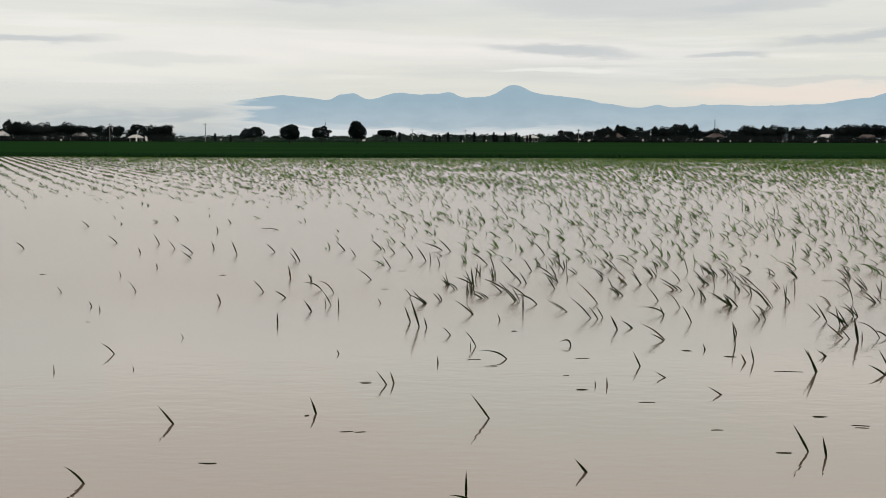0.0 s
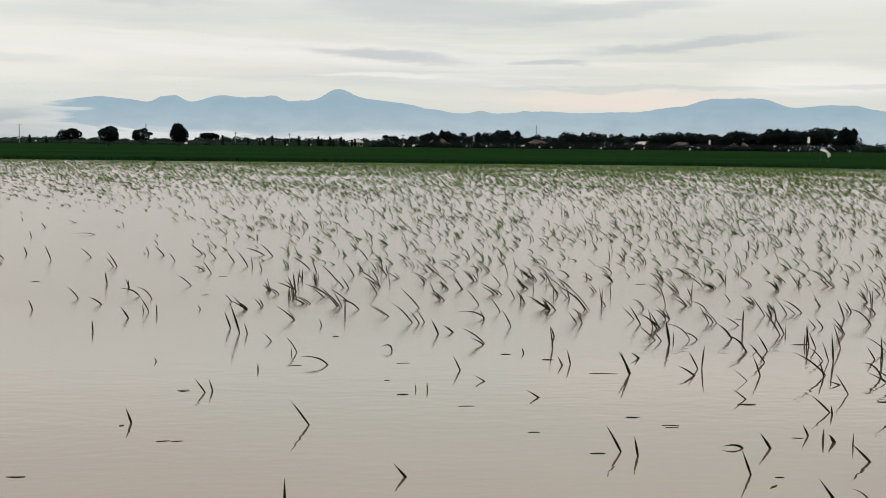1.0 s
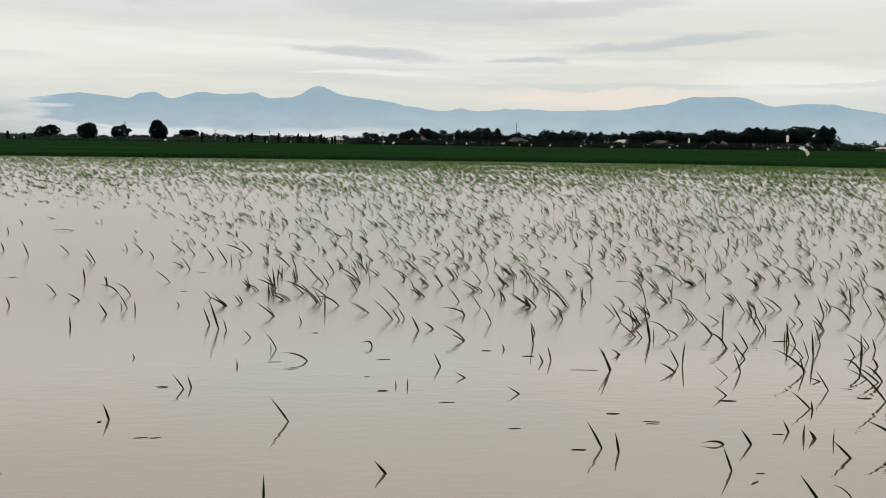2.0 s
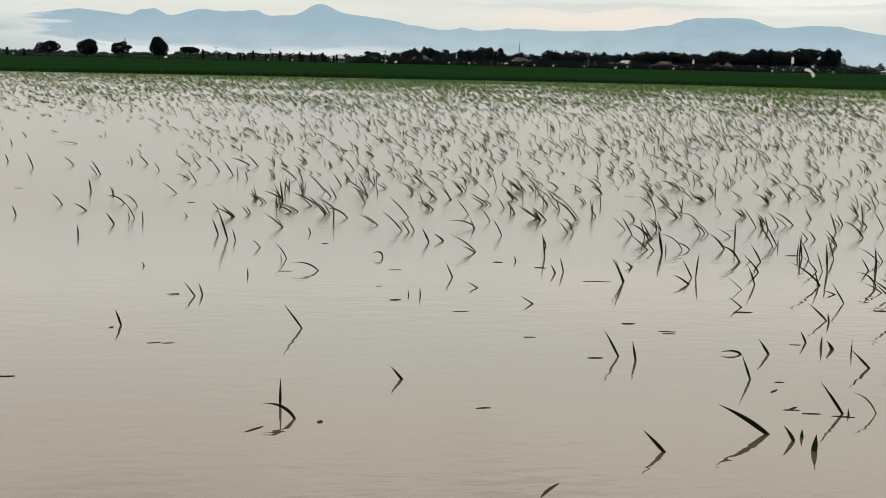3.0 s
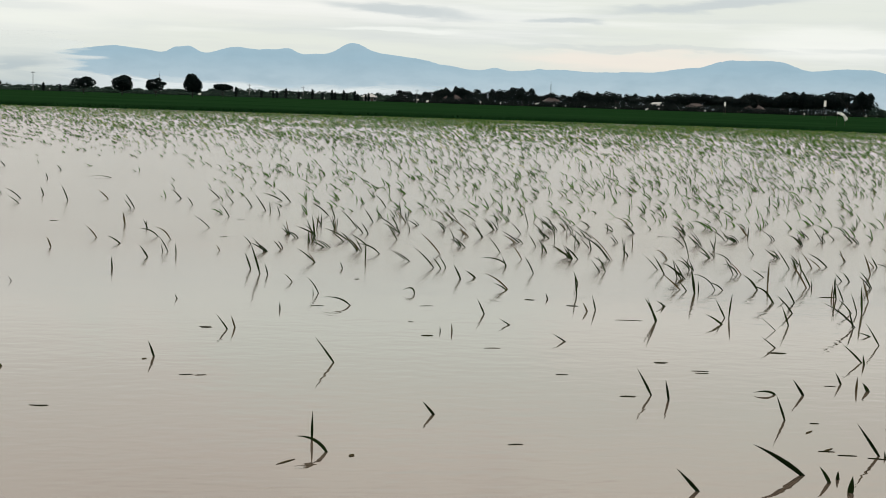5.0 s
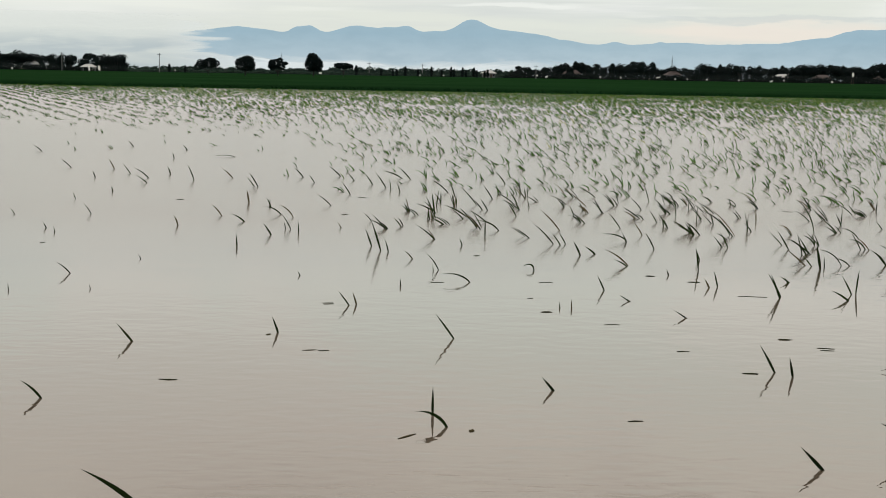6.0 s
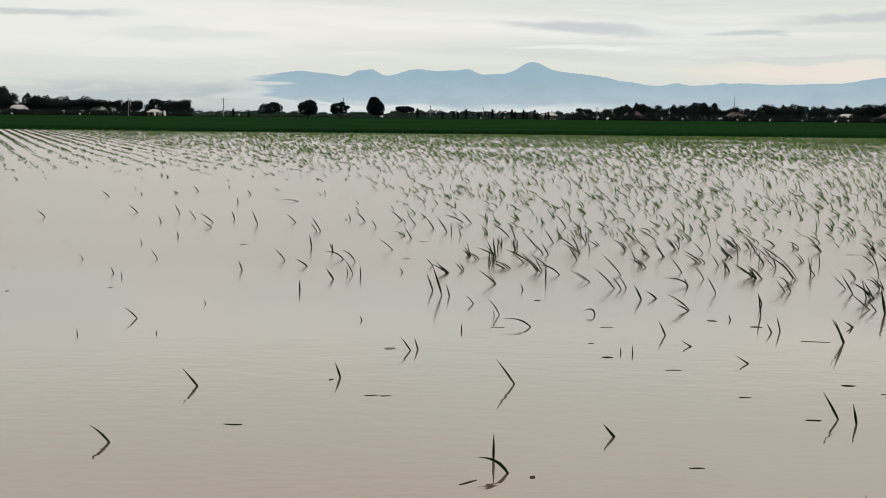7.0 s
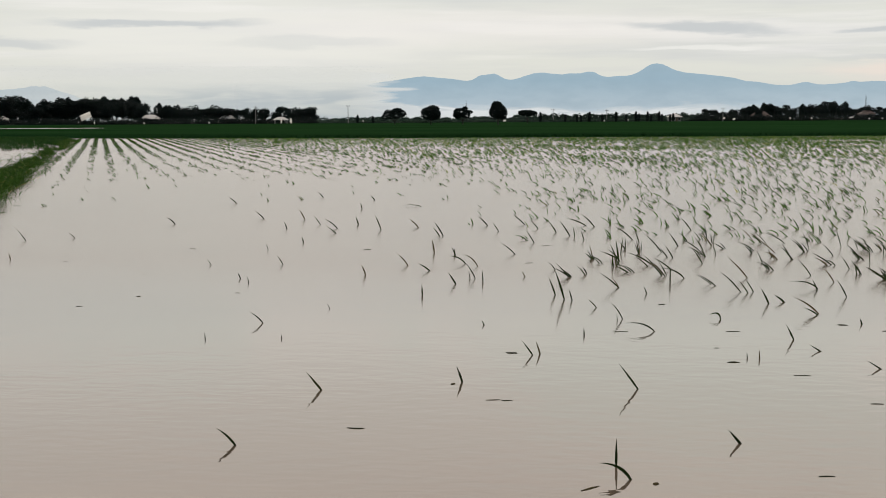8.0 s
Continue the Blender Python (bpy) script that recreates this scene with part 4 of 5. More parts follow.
for turn, far, wide, high, lift, tilt in (
        (16.35, 480, 0.8, 1.2, 1.5, 0.3), (19.0, 500, 1.2, 0.9, 1.4, 0.0), (-5.25, 520, 1.5, 1.0, 2.2, 0.2), (-5.65, 500, 1.9, 1.3, 1.7, 0.4), (-7.9, 540, 0.9, 1.1, 2.0, 0.0),
        (-8.75, 540, 0.9, 1.2, 1.9, -0.2), (-10.3, 520, 3.0, 0.7, 2.2, 0.2), (-11.0, 540, 0.9, 1.0, 1.6, 0.0), (-11.5, 540, 0.8, 1.0, 1.6, 0.0), (-12.3, 540, 1.2, 1.0, 1.6, 0.2),
        (-13.6, 520, 0.9, 1.0, 1.5, 0.0), (-14.9, 500, 2.0, 0.8, 1.3, 0.5), (-15.4, 520, 0.8, 0.8, 1.8, 0.0), (-17.3, 480, 1.2, 0.9, 1.5, 0.0), (-21.3, 460, 0.9, 0.9, 1.5, 0.1),
        (-1.3, 520, 0.8, 0.8, 1.5, 0.0), (-0.3, 520, 0.8, 0.9, 1.3, 0.2), (-26.85, 500, 0.8, 1.3, 2.2, 0.0), (9.9, 560, 1.2, 0.8, 1.8, 0.0), (3.9, 540, 2.4, 1.4, 1.6, 0.0)):
    tagged(settle(field_sheet("scrap of white plastic sheet on sticks above the crop", wide * 0.5, high * 0.45, lift * 0.8, 0.05, tilt, 0.2, 0.012), turn, far), group="white scraps along the far fields")

# ================= flooded rice =================
taken = []  # where single plants stand


def leaf_mesh(parent, root, lean, high, bend, width, deep, facing):
    under = min(1.0, 0.03 / high) * max(0.1, 1 - 0.9 * bend)
    base = np.array([[root[0] - under * lean, root[1], -0.03]])
    tip = np.array([[root[0] + lean, root[1] + deep, high]])
    vv, ff = blades(base, tip, np.array([bend]), np.array([width]), np.array([facing]), 8, True)
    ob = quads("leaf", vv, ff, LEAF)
    ob.parent = parent
    return ob


def rice_label(count, bend, upright):
    number = {1: "single-leaved", 2: "two-leaved", 3: "three-leaved"}.get(count, "many-leaved")
    pose_word = "upright" if upright else ("drooping" if bend > 0.55 else "leaning")
    return f"dark green {number} {pose_word} rice seedling in flood water"


def sprout(x, y, *leaves):
    """A rice seedling; each leaf: root offset x, y, sideways lean, height, bend, width in mm."""
    thing = new("rice_plant")
    thing.location = (x, y, 0)
    for dx, dy, lean, high, bend, wide in leaves:
        leaf_mesh(thing, (dx, dy), lean, high, bend * (0.42 if bend < 0.75 else 0.62), wide * 0.00100, rnd_py.uniform(-0.25, 0.25) * abs(lean), rnd_py.uniform(-0.5, 0.5))
    first = leaves[0]
    tagged(thing, rice_label(len(leaves), first[4], abs(first[2]) < 0.3 * first[3]), "rice plant", "drowned rice seedlings")
    taken.append((x, y))
    return thing


sprout(-0.91, 4.69, (0, 0, -0.214, 0.137, 0.35, 26))
sprout(2.41, 5.20, (0, 0, 0.007, 0.073, 0, 27))
sprout(1.76, 5.23, (0, 0, -0.094, 0.097, 0.1, 17))
sprout(2.38, 5.35, (0, 0, -0.043, 0.068, 0.5, 17))
sprout(2.44, 5.40, (0, 0, 0, 0.038, 0, 20))
sprout(2.30, 5.46, (0, 0, -0.225, 0.139, 0.3, 24))
sprout(2.80, 5.77, (0, 0, -0.112, 0.154, 0.08, 16), (0.02, -0.02, -0.003, 0.033, 0, 14))
sprout(0.23, 5.84, (0, 0, -0.132, 0.070, 1, 16), (-0.05, 0.24, 0, 0.13, 0.15, 13))
sprout(-1.71, 6.30, (0, 0, -0.092, 0.084, 0.6, 17))
sprout(2.61, 6.46, (0, 0, -0.051, 0.134, 0.1, 13))
sprout(3.68, 6.49, (0, 0, 0, 0.185, 0, 15))
sprout(0.80, 6.56, (0, 0, -0.059, 0.071, 0.1, 15))
sprout(3.37, 6.68, (0, 0, -0.112, 0.106, 0.05, 15))
sprout(2.13, 6.92, (0, 0, -0.022, 0.111, 0.2, 15))
sprout(3.81, 6.92, (0, 0, -0.253, 0.159, 0.5, 18), (0.01, -0, -0.135, 0.159, 0.5, 17), (-0.01, -0.07, -0.04, 0.151, 0.2, 19), (0.05, -0, -0.047, 0.091, 0.4, 18))
sprout(2.06, 7.02, (0, 0, -0.084, 0.15, 0.15, 17))
sprout(2.94, 7.04, (0, 0, -0.065, 0.091, 0.15, 17))
sprout(3.44, 7.05, (0, 0, 0.003, 0.08, 0, 13))
sprout(2.78, 7.05, (0, 0, -0.123, 0.01, 1.5, 15))
sprout(3.37, 7.15, (0, 0, -0.034, 0.051, 0.4, 22))
sprout(3.32, 7.19, (0, 0, 0.003, 0.078, 0, 15))
sprout(3.29, 7.34, (0, 0, -0.038, 0.072, 0.2, 13))
sprout(-1.55, 7.67, (0, 0, -0.09, 0.11, 0.1, 16))
sprout(0.34, 7.86, (0, 0, -0.114, 0.158, 0.1, 13))
sprout(-0.73, 7.99, (0, 0, -0.034, 0.099, 0.25, 15))
sprout(3.71, 7.99, (0, 0, -0.121, 0.113, 0.2, 17), (-0.01, -0.06, -0.011, 0.067, 0.2, 17))
sprout(4.42, 8.03, (0, 0, -0.031, 0.196, 0.2, 17))
sprout(1.91, 8.62, (0, 0, -0.083, 0.053, 0.2, 11))
sprout(1.19, 8.95, (0, 0, -0.004, 0.062, 0.1, 11))
sprout(-0.34, 8.96, (0, 0, -0.073, 0.1, 0.2, 12), (0.05, 0.05, -0.027, 0.085, 0.2, 13))
sprout(1.11, 8.96, (0, 0, -0.004, 0.042, 0.1, 10))
sprout(5.13, 9.13, (0, 0, -0.148, 0.072, 0.5, 17))
sprout(1.64, 9.26, (0, 0, -0.072, 0.044, 0.1, 12))
sprout(2.77, 9.45, (0, 0, -0.072, 0.185, 0.25, 15))
sprout(2.80, 9.53, (0, 0, -0.093, 0.17, 0.25, 16))
sprout(1.53, 9.74, (0, 0, -0.055, 0.114, 0.2, 14))
sprout(0.01, 9.83, (0, 0, -0.004, 0.055, 0.05, 12))
sprout(2.36, 9.92, (0, 0, -0.039, 0.074, 0.2, 15))
sprout(2.44, 9.98, (0, 0, -0.031, 0.119, 0.25, 13))
sprout(0.52, 10.04, (0, 0, -0.189, 0.06, 1, 13))
sprout(3.06, 10.23, (0, 0, -0.068, 0.046, 0.3, 14), (-0.02, -0.06, -0.027, 0.05, 0.2, 14))
sprout(-0.78, 10.27, (0, 0, -0.018, 0.04, 0.2, 11))
sprout(2.17, 10.53, (0, 0, -0.018, 0.051, 0.2, 14))
sprout(1.09, 10.72, (0, 0, -0.085, 0.030, 2.5, 15))
sprout(2.48, 10.83, (0, 0, -0.028, 0.19, 0.2, 14))
sprout(3.55, 10.99, (0, 0, -0.044, 0.217, 0.2, 26), (0.08, 0.14, -0.005, 0.085, 0.1, 15))
sprout(5.92, 11.04, (0, 0, -0.032, 0.187, 0.3, 20))
sprout(1.92, 11.07, (0, 0, -0.192, 0.134, 0.6, 15), (-0.02, -0.07, -0.1, 0.057, 0.6, 14))
sprout(3.48, 11.19, (0, 0, -0.165, 0.14, 0.15, 16), (0.04, -0.06, -0.095, 0.11, 0.2, 12))
sprout(2.62, 11.43, (0, 0, -0.04, 0.105, 0.15, 16))
sprout(4.73, 11.43, (0, 0, -0.159, 0.238, 0.3, 17), (0.05, 0, 0, 0.079, 0.2, 14))
sprout(4.80, 11.51, (0, 0, -0.107, 0.187, 0.15, 15))
sprout(4.45, 11.65, (0, 0, 0.005, 0.203, 0.05, 17))
sprout(1.60, 11.66, (0, 0, -0.065, 0.131, 0.3, 18), (0.14, 0.09, -0.086, 0.066, 0.5, 18))
sprout(2.35, 12.14, (0, 0, -0.09, 0.159, 0.4, 15))
sprout(4.66, 12.21, (0, 0, 0.006, 0.14, 0, 18))
sprout(3.64, 12.24, (0, 0, -0.109, 0.175, 0.2, 16), (0.03, 0.33, -0.118, 0.123, 0.2, 14))
sprout(3.03, 12.32, (0, 0, -0.087, 0.114, 0.2, 16), (0.32, 0.92, -0.327, 0.263, 0.7, 16), (0.32, 1.01, -0.135, 0.182, 0.4, 16))
sprout(1.44, 12.42, (0, 0, -0.187, 0.187, 0.4, 15), (0.06, -0.07, -0.085, 0.117, 0.4, 15), (0.12, 0.02, -0.075, 0.118, 0.4, 13))
sprout(5.82, 12.49, (0, 0, -0.088, 0.206, 0.4, 18))
sprout(2.17, 12.74, (0, 0, -0.249, 0.072, 0.9, 14), (-0, -0.13, -0.044, 0.098, 0.3, 15))
sprout(1.25, 12.88, (0, 0, -0.155, 0.105, 0.3, 14))
sprout(2.43, 13.23, (0, 0, -0.104, 0.144, 0.5, 16))
sprout(3.38, 13.26, (0, 0, -0.304, 0.304, 0.5, 14), (-0.29, -0.92, -0.082, 0.152, 0.2, 14))
sprout(6.52, 13.37, (0, 0, -0.032, 0.203, 0.8, 15), (0.07, 0.11, -0.013, 0.192, 0.2, 13))
sprout(1.63, 13.54, (0, 0, -0.198, 0.21, 0.3, 17))
sprout(2.30, 13.80, (0, 0, -0.126, 0.161, 0.3, 14))
sprout(2.80, 14.41, (0, 0, -0.088, 0.138, 0.4, 14))
sprout(4.59, 14.73, (0, 0, -0.152, 0.119, 0.5, 16), (-0.27, -1.06, -0.172, 0.27, 1, 14))
sprout(-6.76, 14.83, (0, 0, -0.028, 0.084, 0.2, 16))
sprout(3.40, 14.87, (0, 0, -0.13, 0.13, 0.2, 14))
sprout(1.96, 14.97, (0, 0, -0.058, 0.129, 0.3, 14))
sprout(3.14, 15.02, (0, 0, -0.02, 0.164, 0.2, 14))
sprout(2.87, 15.78, (0, 0, -0.123, 0.137, 0.5, 14))
sprout(1.53, 15.89, (0, 0, -0.02, 0.096, 0.2, 14))
sprout(2.25, 16.12, (0, 0, -0.181, 0.153, 0.2, 14))
sprout(2.02, 16.38, (0, 0, -0.191, 0.106, 0.7, 14))
sprout(2.73, 16.62, (0, 0, -0.086, 0.216, 0.5, 14))
sprout(3.16, 16.85, (0, 0, -0.073, 0.234, 0.4, 14))
sprout(-7.65, 17.26, (0, 0, -0.105, 0.145, 0.2, 12))
sprout(2.53, 17.36, (0, 0, -0.247, 0.135, 0.6, 14))
sprout(3.61, 17.63, (0, 0, -0.115, 0.069, 0.6, 14))
sprout(2.18, 17.76, (0, 0, -0.153, 0.153, 0.5, 14))
sprout(-3.21, 24.50, (0, 0, -0.327, 0.01, 1, 14))
sprout(4.61, 9.99, (0.00, 0.00, -0.023, 0.229, 0.3, 26), (0.35, 0.65, -0.068, 0.210, 0.3, 15), (-0.35, -0.64, -0.266, 0.185, 0.5, 14), (-0.09, 0.00, -0.115, 0.115, 0.5, 11), (-0.39, -0.72, -0.043, 0.141, 0.3, 14), (-0.04, 0.00, -0.055, 0.161, 0.3, 14))
sprout(3.76, 9.37, (0.00, 0.00, -0.064, 0.149, 0.3, 14), (0.50, 1.16, -0.096, 0.144, 0.3, 15), (0.26, 0.59, -0.104, 0.122, 0.3, 14), (0.41, 1.16, -0.057, 0.057, 0.3, 11))
sprout(3.38, 9.69, (0.00, 0.00, -0.074, 0.140, 0.2, 17), (0.04, 0.02, 0.018, 0.184, 0.7, 13), (-0.13, -0.30, -0.114, 0.072, 0.5, 17))
sprout(4.33, 8.19, (0.00, 0.00, -0.198, 0.213, 0.3, 15), (0.12, 0.05, -0.131, 0.115, 0.2, 12), (0.21, 0.39, -0.004, 0.060, 0.1, 16))
sprout(4.66, 9.26, (0.00, 0.00, -0.167, 0.116, 0.9, 15))
sprout(4.94, 9.55, (0.00, 0.00, -0.049, 0.071, 0.7, 18))
sprout(4.11, 8.60, (0.00, 0.00, -0.099, 0.151, 0.15, 13), (0.08, 0.35, -0.078, 0.029, 0.5, 12))
sprout(5.34, 10.51, (0.00, 0.00, -0.078, 0.107, 0.2, 11), (-0.08, -0.09, -0.178, 0.130, 0.6, 12), (-0.03, -0.18, -0.038, 0.110, 0.4, 14))
sprout(3.32, 8.48, (0.00, 0.00, -0.104, 0.077, 0.1, 10))
sprout(3.58, 9.16, (0.00, 0.00, -0.108, 0.092, 0.1, 8))
sprout(4.20, 11.25, (0.00, 0.00, -0.132, 0.132, 0.7, 20), (0.37, 0.85, -0.120, 0.077, 0.4, 13))
sprout(6.18, 11.90, (0.00, 0.00, -0.127, 0.204, 0.3, 17), (0.07, -0.00, -0.044, 0.248, 0.2, 13), (-0.10, -0.31, -0.107, 0.161, 0.3, 16))
sprout(5.15, 12.73, (0.00, 0.00, -0.058, 0.127, 0.3, 23), (-0.04, 0.09, -0.169, 0.221, 0.2, 13), (-0.00, -0.13, -0.040, 0.143, 0.3, 17))
sprout(2.96, 5.77, (0.00, 0.00, -0.115, 0.101, 0.8, 8))
sprout(-1.98, 14.49, (0.00, 0.00, -0.114, 0.126, 0.6, 16))
sprout(-1.67, 13.96, (0.00, 0.00, -0.115, 0.079, 0.6, 18))
sprout(-1.85, 15.95, (0.00, 0.00, -0.028, 0.166, 0.2, 24))
sprout(-2.00, 18.24, (0.00, 0.00, -0.126, 0.197, 0.3, 20), (-0.05, -0.00, -0.095, 0.126, 0.3, 16))
sprout(-1.36, 14.70, (0.00, 0.00, -0.191, 0.089, 0.9, 19))
sprout(-1.12, 13.33, (0.00, 0.00, -0.092, 0.162, 0.4, 12), (-0.05, -0.00, -0.017, 0.075, 0.2, 10))
sprout(-1.27, 12.85, (0.00, 0.00, -0.073, 0.117, 0.3, 19))
sprout(-1.02, 13.10, (0.00, 0.00, -0.006, 0.113, 0.1, 14))
sprout(-1.49, 11.99, (0.00, 0.00, -0.005, 0.105, 0, 18))
sprout(-0.62, 13.51, (0.00, 0.00, -0.035, 0.058, 0.3, 12))
sprout(-0.86, 15.80, (0.00, 0.00, -0.163, 0.136, 0.4, 16))
sprout(-0.18, 11.81, (0.00, 0.00, -0.086, 0.275, 0.15, 20), (-0.09, 0.30, -0.057, 0.157, 0.2, 18), (0.07, -0.07, -0.030, 0.106, 0.3, 13))
sprout(-0.33, 14.14, (0.00, 0.00, -0.073, 0.085, 0.7, 14))
sprout(-0.01, 13.70, (0.00, 0.00, -0.076, 0.088, 0.6, 15), (0.02, 0.10, -0.047, 0.077, 0.6, 15))
sprout(0.10, 11.29, (0.00, 0.00, -0.068, 0.073, 0.6, 12))
sprout(0.32, 12.65, (0.00, 0.00, -0.173, 0.141, 0.3, 15), (0.00, 0.09, -0.071, 0.098, 0.3, 12))
sprout(0.31, 10.66, (0.00, 0.00, -0.091, 0.128, 0.7, 11), (-0.04, -0.06, -0.005, 0.055, 0.1, 8))
sprout(0.57, 12.25, (0.00, 0.00, -0.026, 0.068, 0.4, 13))
sprout(0.98, 13.46, (0.00, 0.00, -0.246, 0.103, 0.9, 18))
sprout(0.37, 15.10, (0.00, 0.00, -0.032, 0.239, 0.2, 22), (-0.03, 0.25, -0.184, 0.085, 0.5, 17), (0.01, 0.00, -0.142, 0.142, 0.4, 16), (0.04, 0.77, 0.027, 0.203, 0.3, 15), (-0.02, 0.12, -0.078, 0.182, 0.3, 17))
sprout(0.71, 14.76, (0.00, 0.00, -0.252, 0.126, 0.5, 19), (-0.04, -0.23, -0.124, 0.105, 0.4, 16), (0.03, -0.11, -0.106, 0.112, 0.4, 16))
sprout(0.91, 14.22, (0.00, 0.00, -0.182, 0.127, 0.3, 15))
sprout(1.29, 14.86, (0.00, 0.00, -0.113, 0.170, 0.3, 16))
sprout(1.22, 13.01, (0.00, 0.00, -0.155, 0.100, 0.2, 9))
sprout(-0.69, 17.28, (0.00, 0.00, -0.111, 0.163, 0.3, 16))
sprout(-0.73, 19.54, (0.00, 0.00, -0.101, 0.117, 0.3, 18))
sprout(-0.97, 20.27, (0.00, 0.00, -0.174, 0.148, 0.4, 22))
sprout(-0.44, 18.86, (0.00, 0.00, -0.105, 0.154, 0.3, 21))
sprout(-0.24, 18.32, (0.00, 0.00, -0.141, 0.212, 0.3, 20), (0.07, -0.17, -0.016, 0.140, 0.2, 17))
sprout(-0.04, 17.72, (0.00, 0.00, -0.045, 0.129, 0.3, 16))
sprout(-1.52, 20.03, (0.00, 0.00, -0.138, 0.138, 0.4, 22))
sprout(-1.28, 19.02, (0.00, 0.00, -0.082, 0.123, 0.4, 17))
sprout(-2.54, 19.68, (0.00, 0.00, -0.145, 0.136, 0.5, 19))
sprout(-0.04, 20.09, (0.00, 0.00, -0.275, 0.112, 0.6, 22))
sprout(0.10, 19.88, (0.00, 0.00, -0.187, 0.187, 0.4, 22))
sprout(0.60, 17.75, (0.00, 0.00, -0.227, 0.174, 0.5, 19), (0.08, -0.40, -0.059, 0.163, 0.3, 19))
sprout(0.90, 16.10, (0.00, 0.00, -0.205, 0.226, 0.4, 17))
sprout(0.94, 15.51, (0.00, 0.00, -0.099, 0.119, 0.3, 17), (0.06, -0.06, -0.085, 0.138, 0.3, 17))
sprout(1.15, 16.90, (0.00, 0.00, -0.115, 0.172, 0.3, 18))
sprout(1.37, 16.19, (0.00, 0.00, -0.227, 0.151, 0.5, 18), (0.05, 0.14, -0.104, 0.166, 0.3, 18))
sprout(1.49, 19.33, (0.00, 0.00, -0.156, 0.188, 0.4, 21))
sprout(1.57, 16.92, (0.00, 0.00, -0.129, 0.172, 0.4, 18), (0.02, 0.87, -0.038, 0.226, 0.2, 16))
sprout(-7.10, 17.64, (0.00, 0.00, -0.086, 0.078, 0.2, 13))
sprout(-6.48, 20.17, (0.00, 0.00, -0.124, 0.106, 0.7, 19))
sprout(-5.33, 21.31, (0.00, 0.00, -0.158, 0.130, 0.4, 20))
sprout(-4.50, 19.42, (0.00, 0.00, -0.042, 0.102, 0.3, 17))
sprout(-3.98, 16.16, (0.00, 0.00, -0.028, 0.078, 0.2, 12))
sprout(-3.75, 17.17, (0.00, 0.00, -0.022, 0.075, 0.4, 16))
sprout(-3.40, 14.50, (0.00, 0.00, -0.076, 0.108, 0.4, 11))
sprout(-4.20, 14.40, (0.00, 0.00, -0.044, 0.063, 0.3, 11))
sprout(-3.53, 13.17, (0.00, 0.00, -0.029, 0.064, 0.3, 15))
sprout(-3.36, 12.85, (0.00, 0.00, -0.011, 0.062, 0, 14))
sprout(-4.59, 21.10, (0.00, 0.00, -0.092, 0.166, 0.3, 22))
sprout(-3.74, 19.46, (0.00, 0.00, -0.195, 0.144, 0.5, 18), (0.15, -0.88, -0.146, 0.105, 0.4, 15))
sprout(-3.55, 20.23, (0.00, 0.00, -0.044, 0.123, 0.4, 22))
sprout(-3.03, 19.20, (0.00, 0.00, -0.092, 0.217, 0.4, 22))
sprout(-4.13, 23.88, (0.00, 0.00, -0.031, 0.114, 0.3, 22))
sprout(-2.29, 13.54, (0.00, 0.00, -0.041, 0.106, 0.5, 17))
sprout(-2.56, 10.24, (0.00, 0.00, -0.099, 0.090, 0.6, 11))
sprout(-2.79, 9.43, (0.00, 0.00, -0.004, 0.050, 0.1, 9))
sprout(-2.23, 9.52, (0.00, 0.00, -0.008, 0.034, 0.2, 9))
sprout(-2.18, 11.09, (0.00, 0.00, -0.024, 0.044, 0.2, 7))
sprout(-6.91, 25.39, (0.00, 0.00, -0.155, 0.111, 0.4, 22))
sprout(-4.15, 20.19, (0.00, 0.00, -0.106, 0.141, 0.3, 15))
sprout(-4.32, 26.44, (0.00, 0.00, -0.080, 0.103, 0.3, 22))
sprout(-5.57, 27.36, (0.00, 0.00, -0.107, 0.119, 0.4, 22))



def floating_leaf(x, y, length, kind):
    """A leaf lying on the water; kind 0 thin, 1 turned, 2 short and broad, 3 dark clump."""
    n = 9
    thing_w = (0.013, 0.014, 0.026, 0.044)[kind]
    turn = (rnd_py.uniform(-0.15, 0.15), rnd_py.uniform(0.6, 1.0), rnd_py.uniform(0.9, 1.3), rnd_py.uniform(-0.1, 0.1))[kind]
    grow = 1.0 if kind in (0, 3) else 1.8
    verts, faces = [], []
    for layer in (-0.003, 0.0022):
        for i in range(n):
            s = i / (n - 1) - 0.5
            w = thing_w * max(0.08, 1 - (2 * abs(s)) ** 2.2) * 0.5
            xx, yy = s * length * 0.8 * grow, 0.06 * length * math.sin(3 * s + x)
            verts += [(xx, yy - w, layer), (xx, yy + w, layer)]
    top = 2 * n
    for i in range(n - 1):
        k, m = 2 * i, 2 * i + 2
        faces += [(k, k + 1, m + 1, m), (top + k, top + m, top + m + 1, top + k + 1), (k, m, top + m, top + k), (k + 1, top + k + 1, top + m + 1, m + 1)]
    faces += [(0, top, top + 1, 1), (top - 2, top - 1, 2 * top - 1, 2 * top - 2)]
    ob = mesh_object("floating_leaf", verts, faces, LEAF_DEAD if kind in (1, 2) else LEAF_WET)
    ob.matrix_world = pose(x, y, 0, 0, 0, math.degrees(turn))
    words = ("thin dark rice leaf lying flat on muddy water", "narrow brownish leaf afloat on muddy water", "short broad brown leaf afloat on muddy water", "dark matted rice leaf afloat on muddy water")
    return tagged(ob, words[kind], "leaf", "leaves afloat on the water")


